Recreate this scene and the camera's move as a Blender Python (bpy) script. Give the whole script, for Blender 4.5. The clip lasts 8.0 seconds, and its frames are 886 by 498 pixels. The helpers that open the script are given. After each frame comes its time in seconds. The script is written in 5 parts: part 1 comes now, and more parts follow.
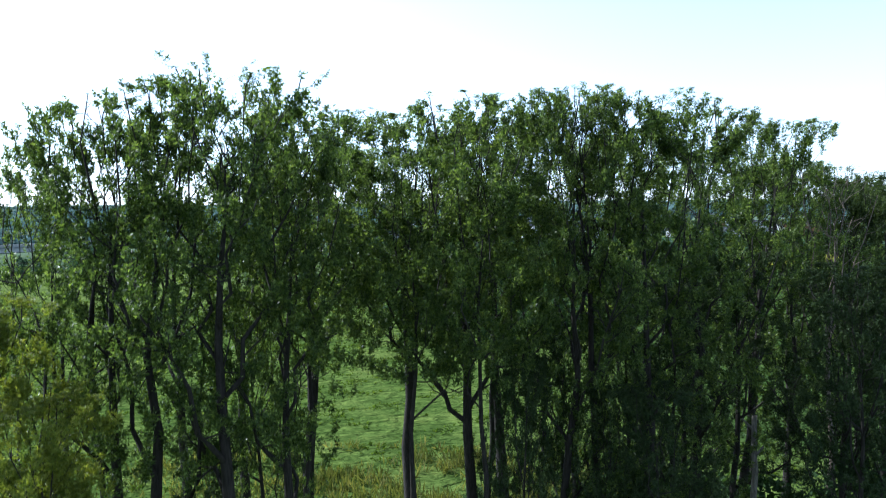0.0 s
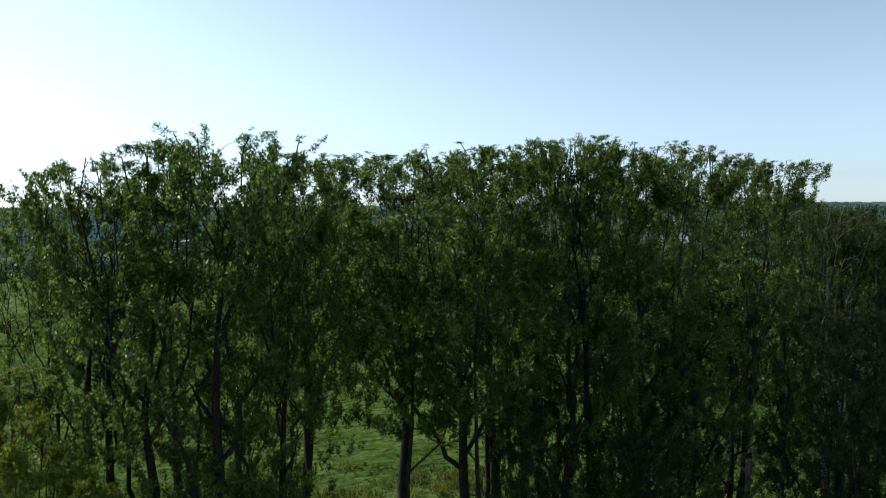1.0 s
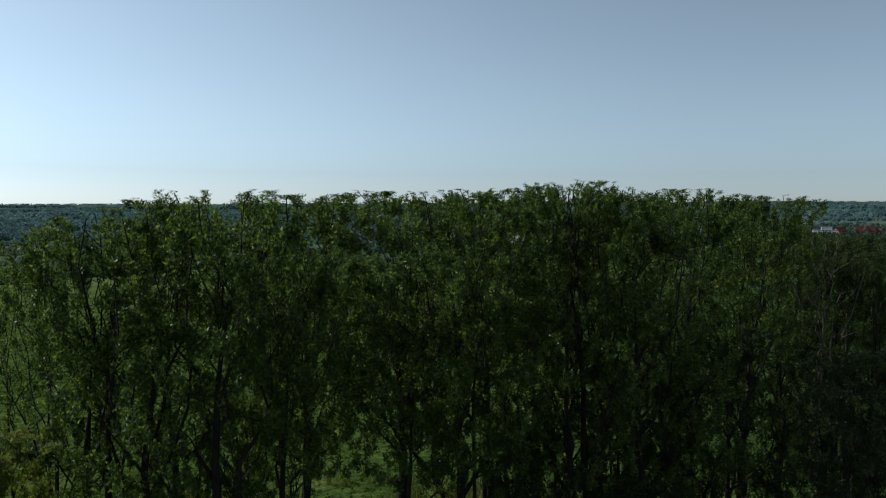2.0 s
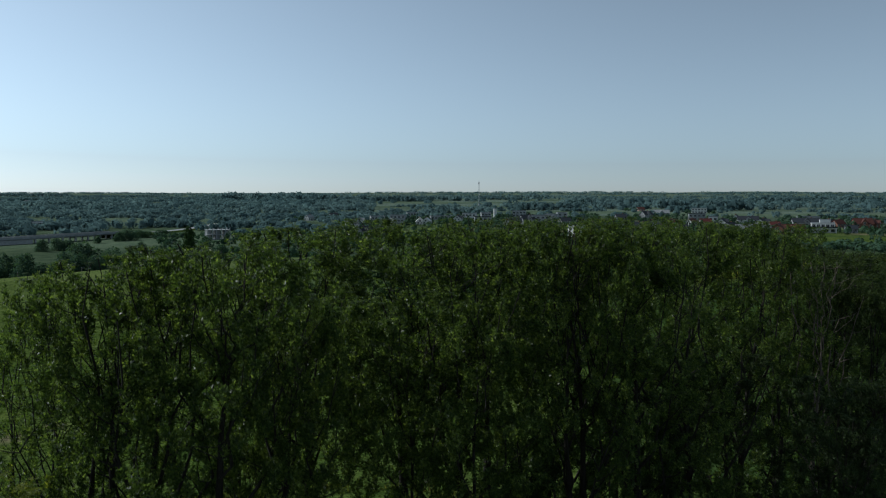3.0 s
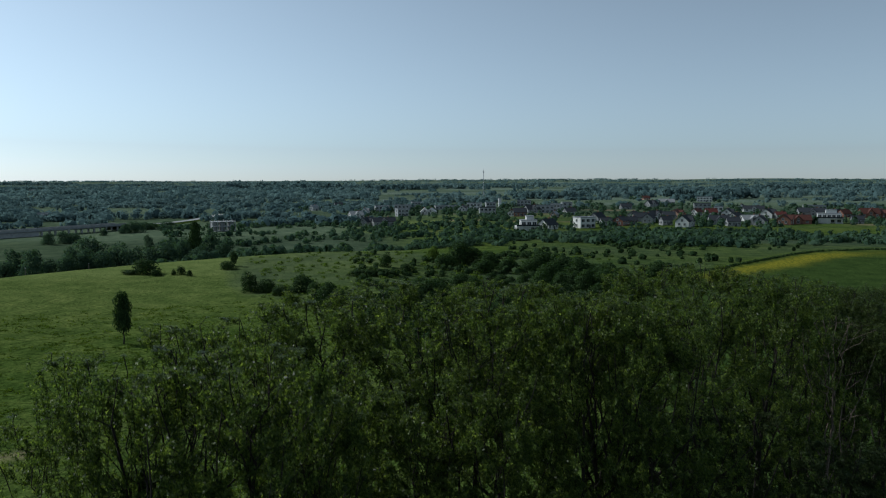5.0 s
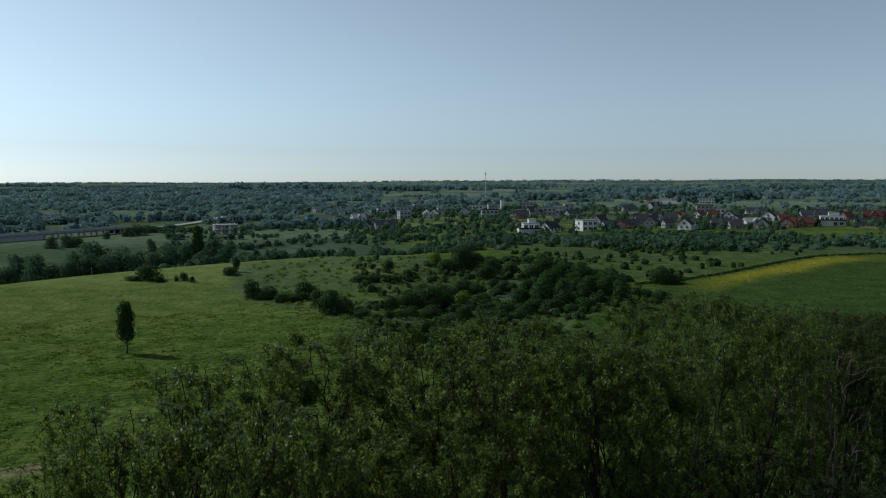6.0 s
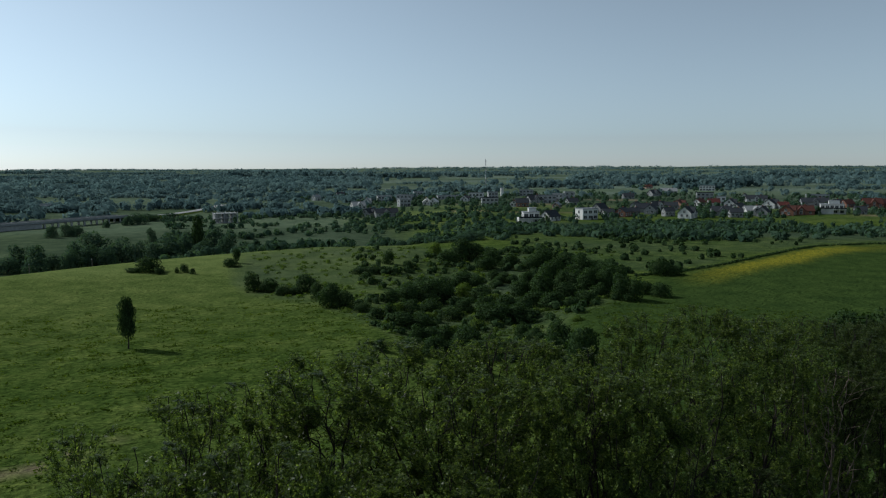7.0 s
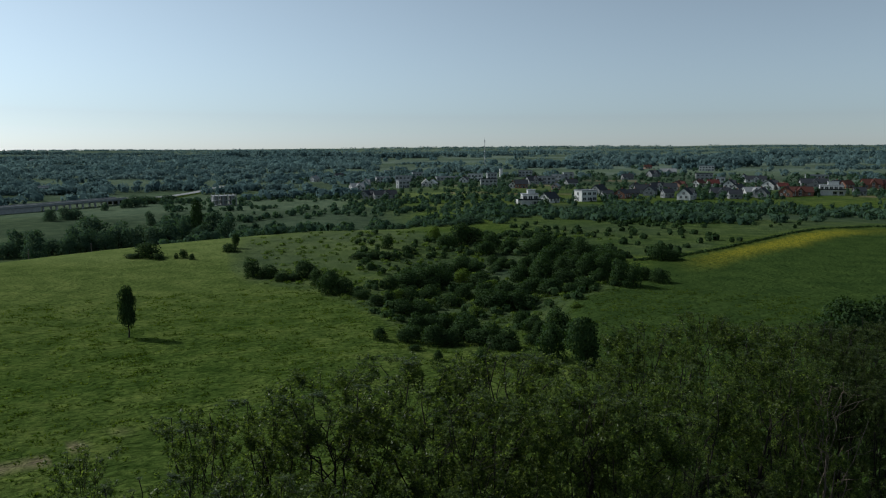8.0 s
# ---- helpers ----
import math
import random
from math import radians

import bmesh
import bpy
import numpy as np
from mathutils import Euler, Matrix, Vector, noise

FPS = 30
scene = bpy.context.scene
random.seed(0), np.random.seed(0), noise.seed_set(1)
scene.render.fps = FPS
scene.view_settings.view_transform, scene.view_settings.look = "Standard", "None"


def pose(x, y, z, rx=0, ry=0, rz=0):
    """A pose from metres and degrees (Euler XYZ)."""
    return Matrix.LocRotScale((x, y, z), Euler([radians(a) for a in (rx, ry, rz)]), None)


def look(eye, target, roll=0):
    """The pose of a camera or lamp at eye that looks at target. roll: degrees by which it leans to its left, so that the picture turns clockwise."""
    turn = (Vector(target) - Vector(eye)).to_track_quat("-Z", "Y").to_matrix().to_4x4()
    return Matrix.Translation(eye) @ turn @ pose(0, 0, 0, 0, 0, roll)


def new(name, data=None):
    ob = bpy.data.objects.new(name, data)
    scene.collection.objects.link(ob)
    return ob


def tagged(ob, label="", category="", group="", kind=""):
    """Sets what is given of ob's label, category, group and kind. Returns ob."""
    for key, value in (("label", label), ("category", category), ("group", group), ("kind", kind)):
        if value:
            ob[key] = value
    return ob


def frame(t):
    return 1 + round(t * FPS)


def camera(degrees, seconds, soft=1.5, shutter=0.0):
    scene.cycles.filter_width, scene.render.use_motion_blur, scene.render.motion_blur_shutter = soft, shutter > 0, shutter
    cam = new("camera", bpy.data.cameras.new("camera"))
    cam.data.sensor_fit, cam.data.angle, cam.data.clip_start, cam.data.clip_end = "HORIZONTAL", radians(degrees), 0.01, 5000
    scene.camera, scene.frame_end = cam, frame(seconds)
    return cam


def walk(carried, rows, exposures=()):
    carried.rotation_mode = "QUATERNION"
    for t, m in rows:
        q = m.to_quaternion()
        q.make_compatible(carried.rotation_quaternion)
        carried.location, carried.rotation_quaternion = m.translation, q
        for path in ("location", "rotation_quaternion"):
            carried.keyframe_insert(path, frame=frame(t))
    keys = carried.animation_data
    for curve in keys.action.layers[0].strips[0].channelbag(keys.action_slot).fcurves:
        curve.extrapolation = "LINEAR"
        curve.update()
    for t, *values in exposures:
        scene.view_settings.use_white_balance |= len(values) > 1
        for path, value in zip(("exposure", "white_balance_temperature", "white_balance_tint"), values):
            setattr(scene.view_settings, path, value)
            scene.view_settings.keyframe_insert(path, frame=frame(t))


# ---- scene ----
cam = camera(62.0, 8.0, soft=1.1, shutter=0.8)
# A slow vertical climb: seconds, x, y, z, yaw, pitch, roll
PATH = [
    (0.0, 0.00, 0.0, 17.20, 0.48, -3.46, 0.48),
    (0.5, -0.03, 0.0, 17.85, 0.22, -3.40, 0.45),
    (1.0, -0.06, 0.0, 18.50, 0.00, -3.29, 0.37),
    (1.5, -0.10, 0.0, 19.15, -0.18, -3.27, 0.31),
    (3.0, -0.20, 0.0, 21.10, -0.40, -4.29, 0.00),
    (3.5, -0.30, 0.0, 21.75, -0.40, -4.64, 0.00),
    (4.0, -0.40, 0.0, 22.40, -0.35, -5.21, 0.05),
    (4.5, -0.50, 0.0, 23.05, -0.22, -5.30, 0.10),
    (6.0, -0.60, 0.0, 25.00, 0.09, -5.21, 0.20),
    (6.5, -0.60, 0.0, 25.65, 0.09, -5.47, 0.20),
    (7.0, -0.60, 0.0, 26.30, 0.09, -6.26, 0.25),
    (7.5, -0.60, 0.0, 26.95, 0.09, -7.03, 0.30),
    (8.0, -0.60, 0.0, 27.60, 0.00, -7.82, 0.35),
]
walk(cam, [(t, pose(x, y, z, 90 + p, r, w)) for t, x, y, z, w, p, r in PATH],
     exposures=[(0.0, 1.7, 5150, 11), (0.5, 1.3, 5350, 10), (1.0, 0.67, 5600, 8), (1.5, 0.15, 5600, 6), (3.0, -0.2, 5500, 6),
                (4.5, -0.16, 5520, 6), (6.0, -0.15, 5650, 6), (8.0, -0.2, 5750, 7)])

# ---- world and sun ----
SUN_ELEVATION, SUN_AZIMUTH = 39.0, -68.0   # azimuth from +y, positive to +x
world = bpy.data.worlds.new("world")
scene.world = world
world.use_nodes = True
wn = world.node_tree.nodes
sky = wn.new("ShaderNodeTexSky")
sky.sky_type, sky.sun_disc = "NISHITA", False
sky.sun_elevation, sky.sun_rotation = radians(SUN_ELEVATION), radians(SUN_AZIMUTH)
sky.altitude, sky.air_density, sky.dust_density, sky.ozone_density = 100, 1.0, 0.75, 2.0
wn["Background"].inputs["Strength"].default_value = 0.051
haze = wn.new("ShaderNodeHueSaturation")   # a milky summer sky
haze.inputs["Hue"].default_value, haze.inputs["Saturation"].default_value = 0.477, 0.42
glare = wn.new("ShaderNodeGamma")   # dusty air: brighter towards the sun, deeper away from it
glare.inputs["Gamma"].default_value = 1.4
tint = wn.new("ShaderNodeMix")
tint.data_type, tint.blend_type = "RGBA", "MULTIPLY"
tint.inputs[0].default_value, tint.inputs[7].default_value = 1.0, (1.0, 1.0, 0.985, 1)
lift = wn.new("ShaderNodeVectorMath")   # the sky's lowest, brownest degrees lie under the hills
lift.inputs[1].default_value = (0, 0, 0.03)
world.node_tree.links.new(wn.new("ShaderNodeTexCoord").outputs["Generated"], lift.inputs[0])
world.node_tree.links.new(lift.outputs[0], sky.inputs["Vector"])
world.node_tree.links.new(sky.outputs[0], glare.inputs["Color"])
world.node_tree.links.new(glare.outputs[0], haze.inputs["Color"])
world.node_tree.links.new(haze.outputs[0], tint.inputs[6])
world.node_tree.links.new(tint.outputs[2], wn["Background"].inputs["Color"])

sun_data = bpy.data.lights.new("sun", "SUN")
sun_data.energy, sun_data.angle, sun_data.color = 3.2, radians(0.6), (1.0, 0.93, 0.82)
sun = new("sun", sun_data)
sa, se = radians(SUN_AZIMUTH), radians(SUN_ELEVATION)
SUN_DIR = Vector((math.sin(sa) * math.cos(se), math.cos(sa) * math.cos(se), math.sin(se)))
sun.matrix_world = look(SUN_DIR * 100, (0, 0, 0))


# ---- materials ----
def material(name, rough=0.8, spec=0.3):
    m = bpy.data.materials.new(name)
    m.use_nodes = True
    b = m.node_tree.nodes["Principled BSDF"]
    b.inputs["Roughness"].default_value = rough
    b.inputs["Specular IOR Level"].default_value = spec
    return m, m.node_tree.nodes, m.node_tree.links, b


def ramp(nodes, stops):
    r = nodes.new("ShaderNodeValToRGB")
    e = r.color_ramp.elements
    while len(e) < len(stops):
        e.new(0.5)
    for el, (p, c) in zip(e, stops):
        el.position, el.color = p, (*c, 1)
    return r


def noise_tex(nodes, links, scale, detail=4.0, rough=0.55, vector=None):
    n = nodes.new("ShaderNodeTexNoise")
    n.inputs["Scale"].default_value, n.inputs["Detail"].default_value = scale, detail
    n.inputs["Roughness"].default_value = rough
    if vector is None:
        vector = nodes.new("ShaderNodeTexCoord").outputs["Object"]
    links.new(vector, n.inputs["Vector"])
    return n


def mix(nodes, links, fac, a, b, blend="MIX"):
    n = nodes.new("ShaderNodeMix")
    n.data_type, n.blend_type = "RGBA", blend
    for key, val in ((0, fac), (6, a), (7, b)):
        if isinstance(val, (int, float)):
            n.inputs[key].default_value = val
        elif isinstance(val, tuple):
            n.inputs[key].default_value = (*val, 1)
        else:
            links.new(val, n.inputs[key])
    return n.outputs[2]


def bump(nodes, links, bsdf, height, strength, distance):
    n = nodes.new("ShaderNodeBump")
    n.inputs["Strength"].default_value, n.inputs["Distance"].default_value = strength, distance
    links.new(height, n.inputs["Height"])
    links.new(n.outputs["Normal"], bsdf.inputs["Normal"])


def leaf_material(name, dark, mid, light, through_colour, translucency=0.35, rough=0.5, patch=0.6, gloss=0.12):
    """Leaves: each blade takes its own green; some light passes through."""
    m, nodes, links, b = material(name, rough, gloss)
    geo = nodes.new("ShaderNodeNewGeometry")
    r = ramp(nodes, [(0.0, dark), (0.55, mid), (1.0, light)])
    links.new(geo.outputs["Random Per Island"], r.inputs[0])
    big = noise_tex(nodes, links, patch, 2.0)
    shade = ramp(nodes, [(0.32, (0.62, 0.68, 0.6)), (0.68, (1.25, 1.2, 1.0))])
    links.new(big.outputs["Fac"], shade.inputs[0])
    col = mix(nodes, links, 1.0, r.outputs[0], shade.outputs[0], "MULTIPLY")
    links.new(col, b.inputs["Base Color"])
    tr = nodes.new("ShaderNodeBsdfTranslucent")
    links.new(mix(nodes, links, 1.0, col, through_colour, "MULTIPLY"), tr.inputs["Color"])
    ms = nodes.new("ShaderNodeMixShader")
    ms.inputs[0].default_value = translucency
    links.new(b.outputs[0], ms.inputs[1])
    links.new(tr.outputs[0], ms.inputs[2])
    links.new(ms.outputs[0], nodes["Material Output"].inputs["Surface"])
    return m


def plain(name, colour, rough=0.8, vary=0.12, scale=3.0, grain=0.0, metallic=0.0):
    """Paint, plaster, concrete and the like: a colour with stains and fine grain."""
    m, nodes, links, b = material(name, rough)
    n = noise_tex(nodes, links, scale, 5.0)
    lo, hi = tuple(c * (1 - vary) for c in colour), tuple(min(1, c * (1 + vary)) for c in colour)
    r = ramp(nodes, [(0.3, lo), (0.7, hi)])
    links.new(n.outputs["Fac"], r.inputs[0])
    links.new(r.outputs[0], b.inputs["Base Color"])
    b.inputs["Metallic"].default_value = metallic
    b.inputs["Specular IOR Level"].default_value = 0.5 if rough < 0.5 else 0.12
    if grain:
        bump(nodes, links, b, noise_tex(nodes, links, scale * 12, 3.0).outputs["Fac"], grain, 0.02)
    return m


def bark_material(name, dark, light):
    m, nodes, links, b = material(name, 0.9, 0.2)
    mp = nodes.new("ShaderNodeMapping")
    mp.inputs["Scale"].default_value = (9, 9, 1.6)
    links.new(nodes.new("ShaderNodeTexCoord").outputs["Object"], mp.inputs["Vector"])
    n = noise_tex(nodes, links, 2.2, 6.0, 0.65, mp.outputs[0])
    r = ramp(nodes, [(0.35, dark), (0.68, light)])
    links.new(n.outputs["Fac"], r.inputs[0])
    links.new(r.outputs[0], b.inputs["Base Color"])
    bump(nodes, links, b, n.outputs["Fac"], 0.6, 0.02)
    return m


def ground_material():
    """Pasture, crop, far fields with haze in their colour, rape in flower, bare earth and scrub floor, told apart by
    the mesh's land-cover masks.
    """
    m, nodes, links, b = material("ground", 1.0, 0.0)
    pos = nodes.new("ShaderNodeTexCoord").outputs["Object"]
    cover = nodes.new("ShaderNodeVertexColor")
    cover.layer_name = "cover"
    sep = nodes.new("ShaderNodeSeparateColor")
    links.new(cover.outputs["Color"], sep.inputs[0])
    large = noise_tex(nodes, links, 0.018, 4.0, 0.55, pos)
    middle = noise_tex(nodes, links, 0.16, 5.0, 0.6, pos)
    mp = nodes.new("ShaderNodeMapping")
    mp.inputs["Scale"].default_value = (1.0, 1.25, 1)
    mp.inputs["Rotation"].default_value = (0, 0, radians(18))
    links.new(pos, mp.inputs["Vector"])
    fine = noise_tex(nodes, links, 1.1, 6.0, 0.7, mp.outputs[0])
    past = ramp(nodes, [(0.34, (0.046, 0.072, 0.019)), (0.5, (0.069, 0.099, 0.027)), (0.66, (0.098, 0.126, 0.037))])
    links.new(middle.outputs["Fac"], past.inputs[0])
    tone = ramp(nodes, [(0.35, (0.8, 0.88, 0.75)), (0.65, (1.15, 1.1, 1.1))])
    links.new(large.outputs["Fac"], tone.inputs[0])
    col = mix(nodes, links, 1.0, past.outputs[0], tone.outputs[0], "MULTIPLY")
    streak = ramp(nodes, [(0.36, (0.68, 0.73, 0.62)), (0.5, (0.97, 0.99, 0.92)), (0.64, (1.24, 1.19, 1.08))])
    links.new(fine.outputs["Fac"], streak.inputs[0])
    col = mix(nodes, links, 1.0, col, streak.outputs[0], "MULTIPLY")
    mp2 = nodes.new("ShaderNodeMapping")
    mp2.inputs["Scale"].default_value = (0.6, 1.0, 1)
    mp2.inputs["Rotation"].default_value = (0, 0, radians(-9))
    links.new(pos, mp2.inputs["Vector"])
    swath = noise_tex(nodes, links, 0.42, 5.0, 0.65, mp2.outputs[0])
    band = ramp(nodes, [(0.38, (0.84, 0.87, 0.8)), (0.62, (1.14, 1.12, 1.08))])
    links.new(swath.outputs["Fac"], band.inputs[0])
    col = mix(nodes, links, 1.0, col, band.outputs[0], "MULTIPLY")
    crop = ramp(nodes, [(0.34, (0.029, 0.051, 0.014)), (0.66, (0.049, 0.078, 0.020))])
    links.new(middle.outputs["Fac"], crop.inputs[0])
    col = mix(nodes, links, sep.outputs[1], col, crop.outputs[0])
    col = mix(nodes, links, 0.4, col, mix(nodes, links, 1.0, col, streak.outputs[0], "MULTIPLY"))
    rape = ramp(nodes, [(0.36, (0.060, 0.090, 0.016)), (0.48, (0.155, 0.152, 0.018)), (0.60, (0.275, 0.242, 0.024))])
    links.new(fine.outputs["Fac"], rape.inputs[0])
    col = mix(nodes, links, sep.outputs[0], col, rape.outputs[0])
    # distant fields: haze painted as a pale grey-green ground colour
    far_haze = ramp(nodes, [(0.34, (0.100, 0.138, 0.104)), (0.66, (0.150, 0.186, 0.140))])
    links.new(middle.outputs["Fac"], far_haze.inputs[0])
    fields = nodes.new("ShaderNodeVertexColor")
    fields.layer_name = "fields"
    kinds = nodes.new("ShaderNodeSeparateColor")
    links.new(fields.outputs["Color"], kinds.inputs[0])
    col = mix(nodes, links, kinds.outputs[0], col, far_haze.outputs[0])
    # mown grass colour, used too for the pasture's painted sun brightening
    hay_and_sun = ramp(nodes, [(0.34, (0.105, 0.142, 0.040)), (0.66, (0.160, 0.196, 0.062))])
    links.new(middle.outputs["Fac"], hay_and_sun.inputs[0])
    col = mix(nodes, links, kinds.outputs[1], col, hay_and_sun.outputs[0])
    scrub = ramp(nodes, [(0.35, (0.038, 0.058, 0.034)), (0.65, (0.064, 0.088, 0.050))])
    links.new(middle.outputs["Fac"], scrub.inputs[0])
    col = mix(nodes, links, sep.outputs[2], col, scrub.outputs[0])
    earth = ramp(nodes, [(0.3, (0.16, 0.12, 0.075)), (0.7, (0.30, 0.24, 0.16))])
    links.new(fine.outputs["Fac"], earth.inputs[0])
    col = mix(nodes, links, cover.outputs["Alpha"], col, earth.outputs[0])
    links.new(col, b.inputs["Base Color"])
    warp = nodes.new("ShaderNodeMapping")
    warp.inputs["Scale"].default_value = (0.8, 1.3, 1)
    warp.inputs["Rotation"].default_value = (0, 0, radians(25))
    links.new(pos, warp.inputs["Vector"])
    clump = noise_tex(nodes, links, 0.85, 2.5, 0.5, warp.outputs[0])
    clump.inputs["Distortion"].default_value = 0.6
    relief = nodes.new("ShaderNodeMath")
    relief.operation = "MULTIPLY_ADD"
    relief.inputs[1].default_value = 0.3
    links.new(fine.outputs["Fac"], relief.inputs[0])
    links.new(clump.outputs["Fac"], relief.inputs[2])
    bump(nodes, links, b, relief.outputs[0], 1.0, 0.8)
    return m


LEAF = leaf_material("willow_leaf", (0.036, 0.054, 0.018), (0.066, 0.098, 0.032), (0.180, 0.225, 0.072), (1.45, 1.55, 0.65), 0.54, 0.38, 2.2, 0.18)
LEAF_BRIGHT = leaf_material("young_leaf", (0.095, 0.125, 0.026), (0.145, 0.170, 0.035), (0.210, 0.225, 0.055), (1.6, 1.6, 0.5), 0.5)
# low grove trees: their deep shade is painted as a darker leaf colour
LEAF_DEEP_SHADE = leaf_material("deep_shade_leaf", (0.022, 0.035, 0.016), (0.034, 0.050, 0.022), (0.055, 0.074, 0.033), (1.3, 1.5, 0.6), 0.22, 0.6, 0.6, 0.06)
# right end of the grove: willow leaf darkened in colour to stand for shade
LEAF_HALF_SHADE = leaf_material("half_shade_leaf", (0.034, 0.050, 0.020), (0.055, 0.077, 0.031), (0.090, 0.116, 0.046), (1.4, 1.5, 0.6), 0.4, 0.5, 1.6, 0.1)
LEAF_SHRUB = leaf_material("shrub_leaf", (0.024, 0.045, 0.019), (0.036, 0.065, 0.028), (0.060, 0.094, 0.041), (1.3, 1.5, 0.5), 0.25, 0.7, 0.25, 0.03)
# growth past the brow: shrub leaf greyed and lightened in colour for haze
LEAF_MID_HAZE = leaf_material("haze_tinted_scrub_leaf", (0.050, 0.088, 0.064), (0.060, 0.102, 0.076), (0.074, 0.118, 0.086), (1.2, 1.3, 0.7), 0.35, 0.8, 0.05, 0.0)
LEAF_PALE = leaf_material("pale_shrub_leaf", (0.060, 0.100, 0.022), (0.095, 0.145, 0.030), (0.135, 0.185, 0.045), (1.4, 1.5, 0.5), 0.3, 0.7, 0.3, 0.03)
# far woods: distance haze is put into the leaf colour, paler and bluer
LEAF_FAR_HAZE = leaf_material("haze_tinted_wood_leaf", (0.106, 0.166, 0.192), (0.114, 0.176, 0.202), (0.122, 0.186, 0.212), (1.3, 1.3, 1.25), 0.42, 0.8, 0.008, 0.0)
BARK = bark_material("bark", (0.012, 0.010, 0.008), (0.036, 0.031, 0.025))
BARK_PALE = bark_material("pale_bark", (0.06, 0.052, 0.042), (0.20, 0.18, 0.15))
BARK_DRY = bark_material("dry_bark", (0.082, 0.064, 0.050), (0.205, 0.165, 0.132))
GROUND = ground_material()
GRASS = leaf_material("grass_blade", (0.047, 0.076, 0.014), (0.068, 0.102, 0.019), (0.102, 0.132, 0.027), (1.4, 1.5, 0.5), 0.4, 0.8, 0.1, 0.0)
DRY_GRASS = leaf_material("rough_grass_blade", (0.075, 0.090, 0.026), (0.120, 0.128, 0.042), (0.185, 0.175, 0.070), (1.4, 1.4, 0.6), 0.4, 0.8, 0.4, 0.0)
WHITE = plain("white_render", (0.60, 0.59, 0.56), 0.85, 0.08, 0.8)
GREY = plain("grey_render", (0.28, 0.285, 0.28), 0.85, 0.12, 0.8)
CONCRETE = plain("concrete", (0.34, 0.345, 0.34), 0.9, 0.18, 0.7)
PALE_CONCRETE = plain("pale_concrete", (0.26, 0.26, 0.25), 0.9, 0.15, 0.5)
BRICK = plain("brick_render", (0.22, 0.11, 0.075), 0.9, 0.15, 1.5)
PINK = plain("peach_render", (0.46, 0.28, 0.20), 0.85, 0.08, 0.8)
# the bluish cast of this dark roof colour stands in for haze
DARK = plain("dark_roof", (0.040, 0.044, 0.050), 0.85, 0.2, 1.2)
RED = plain("red_roof_tiles", (0.085, 0.036, 0.028), 0.7, 0.2, 1.2)
DARKRED = plain("dark_red_roof_tiles", (0.11, 0.035, 0.03), 0.7, 0.2, 1.2)
FLATGREY = plain("roofing_felt", (0.24, 0.25, 0.26), 0.8, 0.2, 0.5)
GLASS = plain("window_glass", (0.025, 0.03, 0.035), 0.12, 0.1, 0.5)
FRAME = plain("window_frame_paint", (0.5, 0.5, 0.48), 0.6, 0.05, 2.0)
STEEL = plain("galvanised_steel", (0.35, 0.36, 0.37), 0.45, 0.15, 2.0, metallic=0.7)


# ---- ground ----
def smooth(a, b, v):
    t = np.clip((v - a) / (b - a), 0, 1)
    return t * t * (3 - 2 * t)


def ripple(x, y, wave, seed):
    """Soft rolling of the land, from a few crossing waves."""
    rng = np.random.default_rng(seed)
    out = 0
    for k in range(5):
        a, ph, w = rng.uniform(0, 6.28), rng.uniform(0, 6.28), wave * rng.uniform(0.6, 1.6)
        out = out + np.sin((x * math.cos(a) + y * math.sin(a)) * 6.28 / w + ph)
    return out / 5


def ground_z(x, y):
    """Height of the land: a knoll under the grove, a pasture with a brow, a shallow valley, rising far country."""
    x, y = np.asarray(x, float), np.asarray(y, float)
    r = np.hypot(x, y) + 1e-6
    az = np.degrees(np.arctan2(x, y))
    z = 4.0 * smooth(44, 24, r)
    left = smooth(2, -6, az)
    brow = 240 + 2.0 * np.clip(az + 10, -30, 0)
    z = z - 9.0 * left * smooth(0, 70, r - brow) + 0.8 * left * smooth(-60, -5, r - brow)
    z = z - 4.5 * (1 - left) * smooth(260, 420, r)
    z = z - 2.0 * smooth(9, 3, np.abs(az - 3)) * smooth(80, 130, r) * smooth(230, 180, r)
    z = z + 0.5 * ripple(x, y, 90, 3) * smooth(60, 110, r)
    z = z + 2.0 * ripple(x, y, 420, 5) * smooth(450, 800, r)
    far = np.clip((r - 1100) / 3500, 0, 1.1)
    z = z + 31.0 * far ** 1.6 + 5.0 * ripple(x, y, 1500, 8) * smooth(1500, 3000, r)
    return z


def between(a, b, soft, v):
    return smooth(a - soft, a + soft, v) * (1 - smooth(b - soft, b + soft, v))


def hedge_line(x):
    """Distance ahead of the hedge between the meadow and the crop."""
    return np.interp(x, [40, 58, 76, 95, 111, 125, 150, 260], [176, 184, 199, 219, 235, 245, 250, 262])


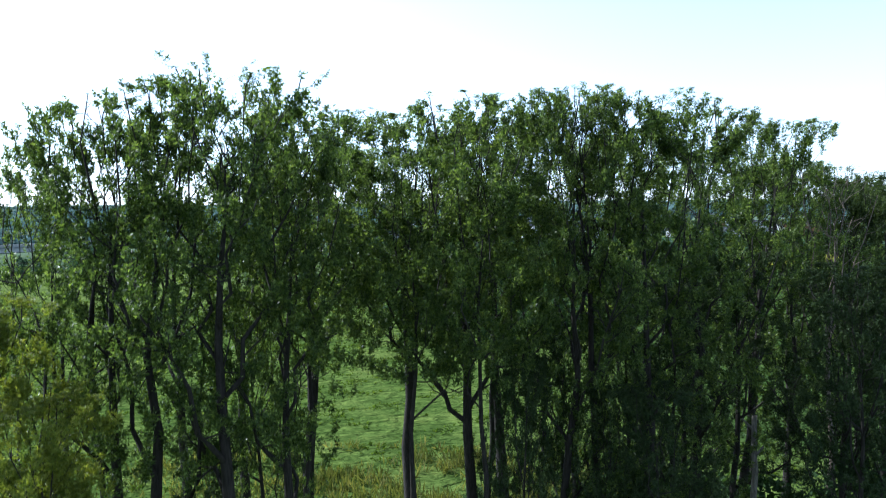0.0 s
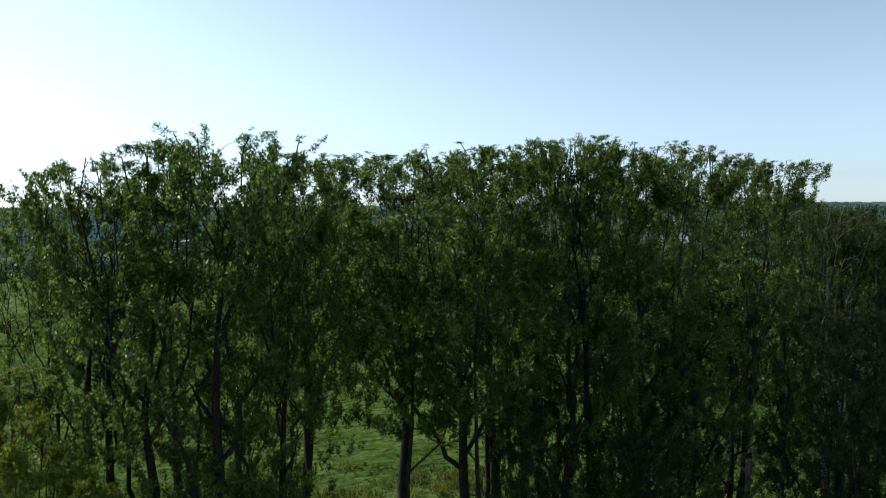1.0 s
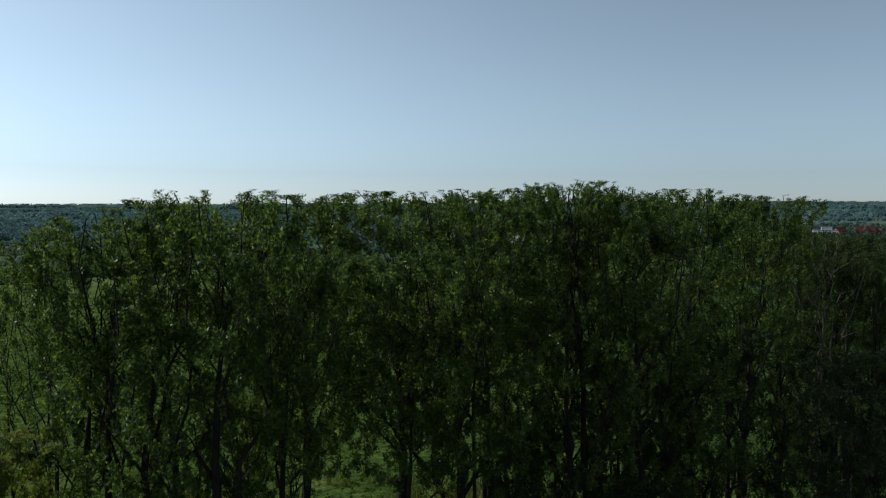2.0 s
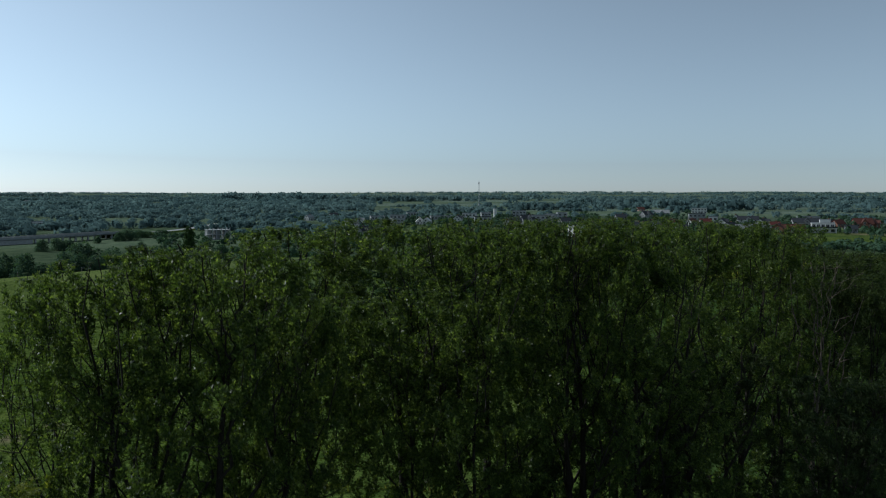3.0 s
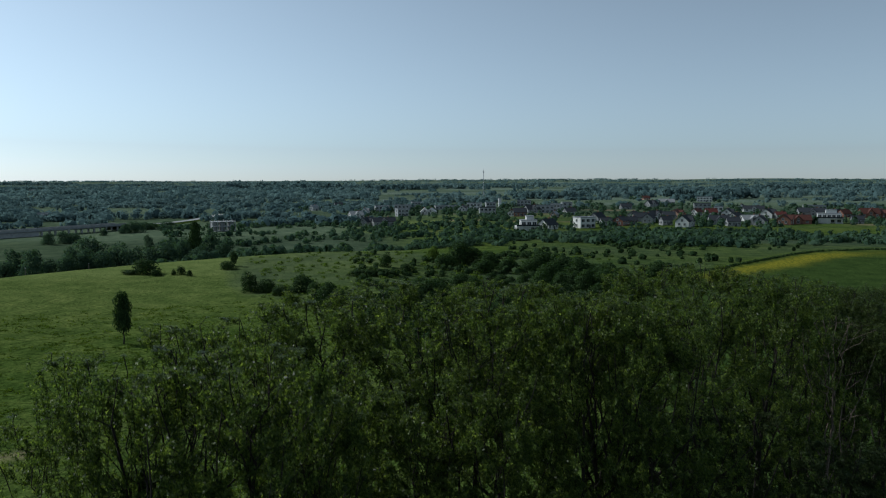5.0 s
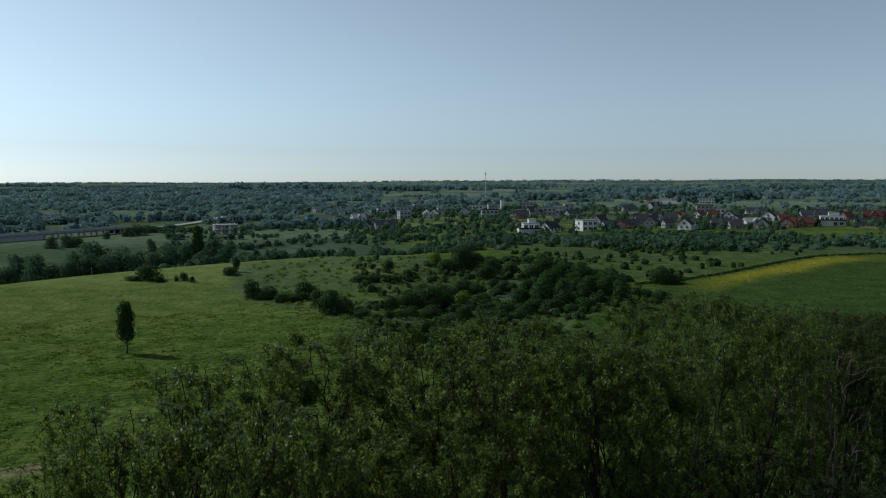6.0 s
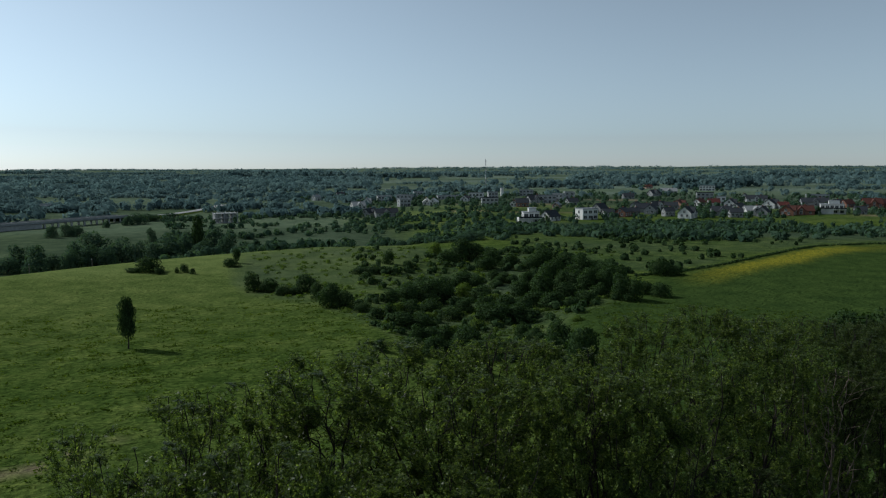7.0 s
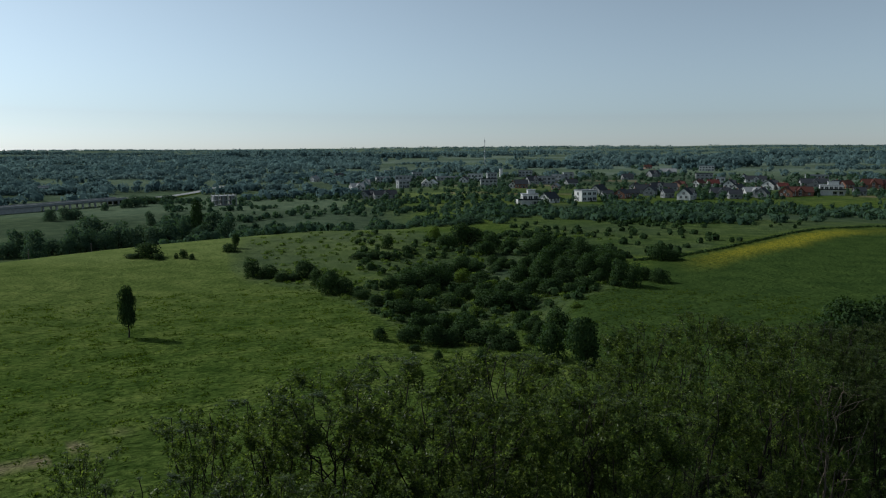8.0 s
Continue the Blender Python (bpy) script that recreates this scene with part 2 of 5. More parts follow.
def land_cover(x, y):
    """Masks: rape in flower, green crop, scrub floor, bare earth."""
    r = np.hypot(x, y)
    az = np.degrees(np.arctan2(x, y))
    wob = 3.0 * ripple(x, y, 40, 21) + 1.5 * ripple(x, y, 13, 22)
    edge = np.interp(y, [60, 130, 150, 168, 184], [17, 21, 40, 45, 54])
    behind = hedge_line(x) - y
    crop = smooth(-2, 2, x - edge + wob * 0.5) * smooth(-0.5, 0.5, behind) * smooth(50, 58, r)
    rape = crop * smooth(2, 6, behind + wob * 0.4) * smooth(22, 12, behind + wob * 1.6) * smooth(50, 82, x) * (1 - 0.75 * smooth(122, 140, x + wob))
    bank = np.interp(r, [95, 105, 118, 138, 158, 180], [-0.5, -2.5, -4.5, -9, -15, -16])   # where the pasture ends
    scrub = smooth(-1.2, 1.2, az - bank) * (1 - smooth(10, 16, az)) * smooth(95, 130, r) * smooth(260, 220, r) * (1 - crop) * 0.55
    scrub = np.maximum(scrub, 0.42 * smooth(2, 8, y - hedge_line(x)) * smooth(3, 8, az) * smooth(330, 300, r))
    scrub = np.maximum(scrub, smooth(290, 320, r) * smooth(430, 400, r) * smooth(0, 8, az) * 0.9)
    scrub = np.maximum(scrub, smooth(250, 280, r) * smooth(470, 420, r) * smooth(2, -6, az) * 0.75)
    scrub = np.maximum(scrub, np.minimum(1, 0.05 + 0.5 * smooth(1000, 600, r) + 0.5 * smooth(-0.1, 0.35, ripple(x * 0.4, y, 260, 41))) * smooth(430, 700, r))
    scrub = np.clip(scrub + 0.12 * wob * (scrub > 0.05), 0, 1)
    path_y = np.interp(x, [-60, -40, -36.7, -34.8, -30, -26], [57, 61, 63, 66.8, 72, 73])
    track = smooth(1.15, 0.3, np.abs(y - path_y + wob * 0.2)) * smooth(-0.6, 0.1, ripple(x, y, 9, 35)) * smooth(-30, -36, x + wob * 0.5) * 0.8
    lanes = smooth(0.86, 0.97, np.cos((y + 0.3 * x) / 17.0)) * between(440, 760, 30, r) * smooth(-8, -3, az) * smooth(-0.1, 0.3, ripple(x, y, 120, 33)) * 0.7
    return rape, crop, scrub, np.maximum(track, lanes)


def grid_mesh(name, xs, ys, zs, wrap):
    """A sheet from rows of points; wrap joins the last column to the first."""
    n, m = xs.shape
    co = np.stack([xs, ys, zs], -1).reshape(-1, 3)
    idx = np.arange(n * m).reshape(n, m)
    nxt = np.roll(idx, -1, 1) if wrap else idx[:, 1:]
    cur = idx if wrap else idx[:, :-1]
    quads = np.stack([cur[:-1], nxt[:-1], nxt[1:], cur[1:]], -1).reshape(-1, 4)
    return mesh_np(name, co, quads)


def mesh_np(name, co, quads, smooth_faces=False):
    me = bpy.data.meshes.new(name)
    me.vertices.add(len(co))
    me.vertices.foreach_set("co", np.ascontiguousarray(co, np.float32).ravel())
    me.loops.add(quads.size)
    me.loops.foreach_set("vertex_index", np.ascontiguousarray(quads, np.int32).ravel())
    me.polygons.add(len(quads))
    me.polygons.foreach_set("loop_start", np.arange(len(quads), dtype=np.int32) * quads.shape[1])
    me.polygons.foreach_set("use_smooth", np.full(len(quads), smooth_faces))
    me.update(calc_edges=True)
    return me


def part(name, data, mat, parent=None, label=""):
    """One mesh object from a bmesh or a mesh, under a thing or a part."""
    if isinstance(data, bmesh.types.BMesh):
        me = bpy.data.meshes.new(name)
        data.to_mesh(me)
        data.free()
        data = me
    if mat and not data.materials:
        data.materials.append(mat)
    ob = new(name, data)
    ob.parent = parent
    return tagged(ob, label)


front = np.arange(-44, 44.01, 0.4)
az_steps = np.radians(np.concatenate([front, np.arange(46, 314, 4.0)]))
rings = np.concatenate([[0.01], 4 * 1.028 ** np.arange(0, 302)])
rings = rings[rings < 4950]
aa, rr = np.meshgrid(az_steps, rings)
gx, gy = rr * np.sin(aa), rr * np.cos(aa)
ground_mesh = grid_mesh("ground", gx[:, ::-1], gy[:, ::-1], ground_z(gx, gy)[:, ::-1], True)
gco = np.empty(len(ground_mesh.vertices) * 3, np.float32)
ground_mesh.vertices.foreach_get("co", gco)
gco = gco.reshape(-1, 3)
layer = ground_mesh.color_attributes.new("cover", "FLOAT_COLOR", "POINT")
layer.data.foreach_set("color", np.stack(land_cover(gco[:, 0], gco[:, 1]), -1).astype(np.float32).ravel())
fields = ground_mesh.color_attributes.new("fields", "FLOAT_COLOR", "POINT")
g_r, g_az = np.hypot(gco[:, 0], gco[:, 1]), np.degrees(np.arctan2(gco[:, 0], gco[:, 1]))
# haze painted onto the ground, growing with distance
far_haze = np.maximum(smooth(500, 750, g_r), 0.6 * smooth(275, 330, g_r) * smooth(-3, -8, g_az)) * (0.7 + 0.3 * smooth(-0.1, 0.2, ripple(gco[:, 0] * 0.5, gco[:, 1], 300, 44)))
g_wob = 6 * ripple(gco[:, 0], gco[:, 1], 40, 47) + 4 * ripple(gco[:, 0], gco[:, 1], 14, 48)
hay_and_sun = (0.55 * smooth(100, 200, g_r + g_wob) + 0.45 * smooth(188, 204, g_r + g_wob)) * smooth(300, 270, g_r) * smooth(-1, -5, g_az)   # mown hay along the brow, plus grazing-sun brightness painted over the pasture towards it
yards = between(430, 720, 30, g_r) * smooth(-9, -5, g_az) * smooth(13, 7, g_az) * smooth(-0.15, 0.25, ripple(gco[:, 0] * 0.6, gco[:, 1], 110, 49)) * 0.9
fields.data.foreach_set("color", np.stack([far_haze, np.maximum(hay_and_sun * 0.85, yards), far_haze * 0, far_haze * 0 + 1], 1).astype(np.float32).ravel())
ground_mesh.polygons.foreach_set("use_smooth", np.full(len(ground_mesh.polygons), True))
tagged(part("ground", ground_mesh, GROUND), "rolling green pasture, crop and meadow land to the horizon", "ground", kind="structure")


# ---- trees ----
def unit(v):
    return v / (np.linalg.norm(v, axis=-1, keepdims=True) + 1e-9)


def blades(base, way, length, width, rng, fold=0.25):
    """Leaves as folded kites: a stalk end, two shoulders and a tip each."""
    side = unit(np.cross(way, unit(rng.normal(size=base.shape))))
    nrm = np.cross(side, way)
    half = base + way * (length * 0.45)[:, None] - nrm * (width * fold)[:, None]
    co = np.stack([base, half + side * (width * 0.5)[:, None], base + way * length[:, None], half - side * (width * 0.5)[:, None]], 1)
    return co.reshape(-1, 3)


def leaflets(base, way, length, width, rng):
    """Small pointed leaves, one facet each."""
    side = unit(np.cross(way, rng.normal(size=base.shape))) * (width * 0.5)[:, None]
    root = base + way * (length * 0.12)[:, None]
    co = np.stack([root + side, base + way * length[:, None], root - side], 1).reshape(-1, 3)
    return mesh_np("crown", co, np.arange(len(co)).reshape(-1, 3))


def blade_mesh(name, co):
    return mesh_np(name, co, np.arange(len(co)).reshape(-1, 4))


def tube(points, radii, sides=6):
    """Verts and quads of a round, tapering stem along points."""
    p = np.asarray(points, float)
    d = unit(np.gradient(p, axis=0))
    ref = np.where(np.abs(d[:, 2:]) > 0.9, np.array([[1.0, 0, 0]]), np.array([[0, 0, 1.0]]))
    u = unit(np.cross(d, ref))
    v = np.cross(d, u)
    ang = np.arange(sides) * 2 * math.pi / sides
    ring = u[:, None] * np.cos(ang)[None, :, None] + v[:, None] * np.sin(ang)[None, :, None]
    co = (p[:, None] + ring * np.asarray(radii)[:, None, None]).reshape(-1, 3)
    idx = np.arange(len(p) * sides).reshape(len(p), sides)
    q = np.stack([idx[:-1], np.roll(idx, -1, 1)[:-1], np.roll(idx, -1, 1)[1:], idx[1:]], -1).reshape(-1, 4)
    return co, q


def stems_mesh(name, stems, sides=6):
    cos, qs, n = [], [], 0
    for pts, rad in stems:
        c, q = tube(pts, rad, sides)
        cos.append(c)
        qs.append(q + n)
        n += len(c)
    return mesh_np(name, np.concatenate(cos), np.concatenate(qs), True)


def bent(start, end, n, sag, rng):
    """A stem from start to end that leaves outwards and bends upwards, with small kinks."""
    t = np.linspace(0, 1, n)[:, None]
    p = np.asarray(start) * (1 - t) + np.asarray(end) * t
    p[:, 2:] -= sag * np.sin(t * math.pi)
    amp = 0.03 * np.linalg.norm(np.asarray(end) - np.asarray(start))
    p[1:-1] += rng.normal(size=(n - 2, 3)) * amp
    return p


def tree_kit(seed, height, spread, crown_base, shoots, leaf, fork=0.45, leaf_len=0.101, per_shoot=39, trunk_r=0.17, shoot_len=(0.24, 0.52), limbs=9, dome=1.15, peak=0.05, bark=None, leafy_ends=True):
    """Meshes of one tree: trunk, limbs with their twigs, and a crown of leafy upright shoots."""
    rng = np.random.default_rng(seed)
    lean = rng.normal(size=2) * 0.018 * height
    n = 9
    tz = np.linspace(0, 0.80 * height, n)
    trunk = np.stack([lean[0] * (tz / height) ** 1.5, lean[1] * (tz / height) ** 1.5, tz], -1)
    trunk[1:, :2] += np.cumsum(rng.normal(size=(n - 1, 2)) * 0.012 * height * 0.5, 0)
    rad = trunk_r * (1 - tz / (0.84 * height)) ** 0.85 + 0.010
    rad[0] *= 1.45
    meshes = [("trunk", stems_mesh("trunk", [(trunk, rad)], 8))]
    twigs = [trunk[int(n * 0.6):]]
    for k in range(limbs):
        f = fork + (0.88 - fork) * (k / max(1, limbs - 1)) ** 0.8 if k else fork
        f = min(0.92, max(crown_base * 0.8, f + rng.normal() * 0.02))
        z0 = f * height
        start = np.array([np.interp(z0, tz, trunk[:, i]) for i in range(3)])
        a = k * 2.4 + rng.uniform(-0.4, 0.4)
        top = min(1.0, f + rng.uniform(0.22, 0.42)) * height * rng.uniform(0.93, 1.0)
        w = (top / height - crown_base) / (1 - crown_base + 1e-6)
        reach = spread * (0.55 + 0.6 * math.sin(math.pi * min(1, max(0.05, w * 0.9 + 0.1)))) * rng.uniform(0.6, 1.0) * (0.75 if w > 0.9 else 1.0)
        end = np.array([start[0] + reach * math.cos(a), start[1] + reach * math.sin(a), max(top, z0 + 0.4 * reach)])
        limb = bent(start, end, 7, 0.12 * (end[2] - z0), rng)
        r0 = np.interp(z0, tz, rad) * 0.62
        stems = [(limb, np.linspace(r0, 0.012, 7))]
        twigs.append(limb[2:])
        for j in range(6):
            s = rng.uniform(0.22, 0.95)
            q0 = np.array([np.interp(s, np.linspace(0, 1, 7), limb[:, i]) for i in range(3)])
            b = a + rng.normal() * 1.3
            ln = rng.uniform(0.5, 1.15) * spread * 0.6 * (1.15 - 0.5 * s)
            q1 = q0 + np.array([math.cos(b) * ln, math.sin(b) * ln, ln * rng.uniform(0.1, 1.5)])
            rim = min(1.0, math.hypot(q1[0] - lean[0], q1[1] - lean[1]) / spread)
            q1[2] = min(q1[2], height * rng.uniform(0.95, 0.99) * (1 - 0.07 * rim * rim))
            tw = bent(q0, q1, 5, 0.08 * ln, rng)
            stems.append((tw, np.linspace(r0 * 0.35 * (1 - s * 0.5) + 0.004, 0.005, 5)))
            twigs.append(tw[1:])
        meshes.append(("limb", stems_mesh("limb", stems, 4)))
    pool = np.concatenate([np.stack([np.interp(np.linspace(0, 1, 12), np.linspace(0, 1, len(t)), t[:, i]) for i in range(3)], -1) for t in twigs])
    pool = pool[pool[:, 2] > crown_base * height]
    ends = np.array([t[-1] for t in twigs] + [t[len(t) // 2] for t in twigs])
    ends = ends[ends[:, 2] > crown_base * height * 0.9]
    low = rng.uniform(crown_base, 0.80, shoots // 4) * height
    ang = rng.uniform(0, 6.28, len(low))
    env = spread * (0.45 + 0.5 * np.sin(math.pi * np.clip((low / height - crown_base) / (1 - crown_base), 0, 1) ** 0.8))
    rr_ = env * rng.uniform(0.35, 1.0, len(low)) ** 0.6
    axis = np.stack([np.interp(low, tz, trunk[:, i]) for i in range(2)], -1)
    extra = np.stack([axis[:, 0] + rr_ * np.cos(ang), axis[:, 1] + rr_ * np.sin(ang), low], -1)
    # shoots stand in tufts, with gaps between
    tufts = np.concatenate([pool[rng.integers(0, len(pool), shoots // 3)], extra])
    base = np.repeat(tufts, 3, 0) + rng.normal(size=(len(tufts) * 3, 3)) * np.array([0.085, 0.085, 0.07])
    # rounded outline: the crown draws in towards its top
    u = np.clip((base[:, 2] / height - crown_base) / (1 - crown_base), 0, 1)
    limit = spread * dome * np.sqrt(np.clip(1 - ((u - 0.42) / 0.62) ** 2, 0.05, 1)) * rng.uniform(0.8, 1.15, len(base))
    mid = np.stack([np.interp(base[:, 2], tz, trunk[:, i]) for i in range(2)], -1)
    off = base[:, :2] - mid
    dist = np.linalg.norm(off, axis=1)
    base[:, :2] = mid + off * np.minimum(1, limit / (dist + 1e-6))[:, None]
    base[:, 2] -= peak * height * u * (np.minimum(dist, limit) / spread) ** 2
    # every twig ends in a leafy shoot
    if leafy_ends:
        base = np.concatenate([base, ends - np.array([0, 0, 0.12])])
    ax = np.stack([np.interp(base[:, 2], tz, trunk[:, i]) for i in range(2)], -1)
    out = unit(np.concatenate([base[:, :2] - ax, np.zeros((len(base), 1))], 1))
    way = unit(np.array([0, 0, 1.0]) + out * rng.uniform(0.0, 0.6, (len(base), 1)) + rng.normal(size=base.shape) * 0.16)
    slen = rng.uniform(*shoot_len, len(base))
    s = np.tile(((np.arange(per_shoot) + 0.5) / per_shoot) ** 0.5, len(base))   # leaves crowd towards the tip
    s = np.clip(s + rng.normal(size=s.shape) * 0.05, 0.02, 1.05)
    ii = np.repeat(np.arange(len(base)), per_shoot)
    lb = base[ii] + way[ii] * (slen[ii] * s)[:, None] + rng.normal(size=(len(ii), 3)) * 0.03
    ring = unit(np.cross(way[ii], rng.normal(size=(len(ii), 3))))
    lw = unit(ring + way[ii] * rng.uniform(-0.1, 1.1, (len(ii), 1)) + rng.normal(size=(len(ii), 3)) * 0.2)
    ln = leaf_len * rng.uniform(0.65, 1.25, len(ii))
    meshes.append(("crown", leaflets(lb, lw, ln, ln * 0.46, rng)))
    shoulder, tip = (float(v) for v in np.percentile(lb[:, 2], (95, 99.3)))
    for nm, me in meshes:
        me.materials.append(leaf if nm == "crown" else bark or BARK)
        # leading shoots overtop their neighbours only a little
        co = np.empty(len(me.vertices) * 3, np.float32)
        me.vertices.foreach_get("co", co)
        co[2::3] -= np.maximum(co[2::3] - shoulder, 0) * 0.5 + np.maximum(co[2::3] - tip, 0) * 0.4
        me.vertices.foreach_set("co", co)
        me.update()
    return meshes


def place_tree(name, kit, x, y, scale, turn, label, category="tree", group="", sink=0.1, squash=1.0):
    ob = new(name)
    ob.matrix_world = Matrix.Translation((x, y, float(ground_z(x, y)) - sink)) @ Matrix.Rotation(radians(turn), 4, "Z") @ Matrix.Diagonal((scale * squash, scale * squash, scale, 1))
    tagged(ob, label, category, group)
    for nm, me in kit:
        c = new(nm, me)
        c.parent = ob
    return ob


FULL = [tree_kit(11 + k, 16.0, 2.3, 0.22, 415, LEAF, fork=0.30 + 0.05 * (k % 3), limbs=13) for k in range(4)]
DENSE = [tree_kit(15 + k, 14.0, 2.6, 0.12, 420, LEAF_DEEP_SHADE, fork=0.22, limbs=14, leaf_len=0.145, per_shoot=20) for k in range(2)]
SHADY = [tree_kit(19, 16.0, 2.3, 0.22, 430, LEAF_HALF_SHADE, fork=0.32, limbs=13)]
MID = [tree_kit(21 + k, 16.0, 2.0, 0.42, 310, LEAF, fork=0.36 + 0.04 * k, limbs=11, trunk_r=0.2) for k in range(3)]
FORKED = [tree_kit(25, 16.0, 2.5, 0.52, 430, LEAF, fork=0.36, limbs=13, trunk_r=0.2)]
BARE = [tree_kit(31 + k, 16.0, 2.5, 0.58, 480, LEAF, fork=0.42, limbs=13, trunk_r=0.2) for k in range(2)]
SLIM = [tree_kit(35, 16.0, 2.4, 0.58, 420, LEAF, fork=0.5, limbs=10, trunk_r=0.11)]
DEAD = [tree_kit(61, 16.0, 1.7, 0.5, 70, LEAF, fork=0.4, limbs=12, trunk_r=0.13, bark=BARK_DRY, leafy_ends=False)]
THIN = [tree_kit(41 + k, 16.0, 1.6, 0.40, 90, LEAF, fork=0.4, limbs=9, trunk_r=0.11, per_shoot=34) for k in range(2)]
BRIGHT = [tree_kit(51 + k, 12.0, 2.0, 0.15, 460, LEAF_BRIGHT, fork=0.25, limbs=11, trunk_r=0.12) for k in range(2)]

grove_label = "tall slender willow with upright leafy shoots, grey-green"


CROWN_TOPS = {}


def crown_top(kit):
    """Height of a tree's leafy top, so that it can be scaled to a wanted one."""
    key = kit[-1][1].name
    if key not in CROWN_TOPS:
        co = np.empty(len(kit[-1][1].vertices) * 3, np.float32)
        kit[-1][1].vertices.foreach_get("co", co)
        CROWN_TOPS[key] = float(np.percentile(co[2::3], 99.8))
    return CROWN_TOPS[key]


def grove(kit, x, y, top, turn, squash=1.0, label=grove_label):
    gz = float(ground_z(x, y)) - 0.1
    full = crown_top(kit)
    top -= 0.1
    place_tree("willow_tree", kit, x, y, (top - gz) / full, turn, label, "tree", "willow grove", 0.1, squash)


dense_label = "shorter tree under the willows, leafy to the ground, shade coloured into its leaves"
shady_label = "tall dense tree beside the willows, its leaf colour darkened for shade"
thin_label = "thin young willow with sparse leaves and a bare stem"
bare_label = "tall willow with a bare trunk under its crown"
forked_label = "tall willow forked low into leaning stems"
bright_label = "low bushy willow with bright yellow-green leaves"
# the row towards the camera
grove(THIN[0], -9.9, 17.2, 18.4, 20, 0.9, thin_label)
grove(THIN[1], -10.9, 20.6, 19.0, 250, 1.0, thin_label)
grove(THIN[1], -9.1, 16.6, 18.7, 20, 0.8, thin_label)
grove(THIN[1], -8.2, 16.4, 19.7, 140, 1.0, thin_label)
grove(MID[2], -7.2, 16.0, 19.65, 200, 0.9)
grove(MID[0], -6.2, 15.5, 20.05, 0)
grove(MID[1], -5.0, 15.3, 20.2, 110, 1.0)
grove(MID[1], -3.9, 16.6, 18.9, 70, 0.85)
grove(BARE[0], -4.75, 22.9, 20.2, 30, 1.15, bare_label)
grove(BARE[1], -1.5, 24.3, 20.35, 100, 1.2, bare_label)
grove(SLIM[0], 1.5, 24.6, 20.4, 160, 1.0, bare_label)
grove(SLIM[0], -1.0, 18.3, 18.5, 20, 1.0, bare_label)
grove(SLIM[0], 0.78, 18.5, 18.8, 250, 1.0, bare_label)
grove(SLIM[0], -3.5, 18.2, 18.8, 110, 1.0, bare_label)
grove(FORKED[0], 0.75, 21.0, 20.3, 210, 1.05, forked_label)
grove(FULL[3], 3.1, 20.1, 20.35, 45, 0.85)
grove(FULL[2], 4.4, 21.6, 20.55, 260, 0.9)
grove(FULL[0], 5.6, 20.4, 20.3, 110)
grove(FULL[1], 7.6, 22.8, 20.35, 320)
grove(FULL[2], 10.6, 27.0, 20.2, 15, 1.0)
grove(FULL[3], 13.2, 28.8, 18.95, 60, 0.8)
grove(SHADY[0], 16.8, 30.6, 18.0, 170, 0.9, shady_label)
grove(SHADY[0], 17.8, 29.5, 17.6, 220, 0.9, shady_label)
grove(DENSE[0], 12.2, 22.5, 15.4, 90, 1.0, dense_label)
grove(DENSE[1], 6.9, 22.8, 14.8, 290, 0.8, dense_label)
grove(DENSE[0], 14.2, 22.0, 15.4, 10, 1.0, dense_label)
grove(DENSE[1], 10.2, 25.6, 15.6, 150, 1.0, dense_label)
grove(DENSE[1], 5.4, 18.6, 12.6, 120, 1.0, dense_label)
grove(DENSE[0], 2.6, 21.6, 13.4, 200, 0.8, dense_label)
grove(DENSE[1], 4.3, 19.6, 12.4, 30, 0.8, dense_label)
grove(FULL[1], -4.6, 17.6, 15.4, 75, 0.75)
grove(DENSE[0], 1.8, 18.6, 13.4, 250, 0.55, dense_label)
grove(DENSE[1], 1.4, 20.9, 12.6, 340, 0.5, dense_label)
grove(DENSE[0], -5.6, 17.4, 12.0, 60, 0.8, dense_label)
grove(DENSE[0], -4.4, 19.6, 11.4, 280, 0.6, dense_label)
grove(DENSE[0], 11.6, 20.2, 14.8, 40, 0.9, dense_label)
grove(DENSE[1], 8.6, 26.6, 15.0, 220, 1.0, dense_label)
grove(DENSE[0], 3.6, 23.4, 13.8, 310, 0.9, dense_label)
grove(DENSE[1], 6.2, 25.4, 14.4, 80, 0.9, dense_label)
# behind them
grove(MID[2], -8.2, 21.5, 19.6, 130, 1.0)
grove(MID[0], -6.4, 23.2, 19.4, 30, 1.0)
grove(MID[2], 2.0, 27.0, 20.1, 180, 1.2)
grove(FULL[1], 4.6, 26.2, 19.7, 240)
grove(FULL[2], 8.0, 31.0, 20.3, 300)
grove(FULL[3], 10.8, 32.5, 20.0, 40)
grove(FULL[1], 13.6, 32.5, 19.7, 100, 0.9)
grove(SHADY[0], 19.0, 36.5, 18.6, 350, 1.0, shady_label)
grove(FULL[1], 16.0, 34.5, 19.2, 80, 0.9)
grove(SHADY[0], 18.6, 33.0, 18.6, 150, 0.9, shady_label)
grove(SHADY[0], 24.0, 40.0, 18.0, 200, 1.0, shady_label)
# lower, brighter trees at the edge
grove(BRIGHT[0], -8.6, 13.4, 15.6, 0, 1.0, bright_label)
grove(BRIGHT[1], -7.3, 12.9, 14.0, 90, 0.95, bright_label)
grove(DEAD[0], 14.2, 27.2, 18.6, 0, 1.0, "half-dead willow with bare reddish-brown twigs")


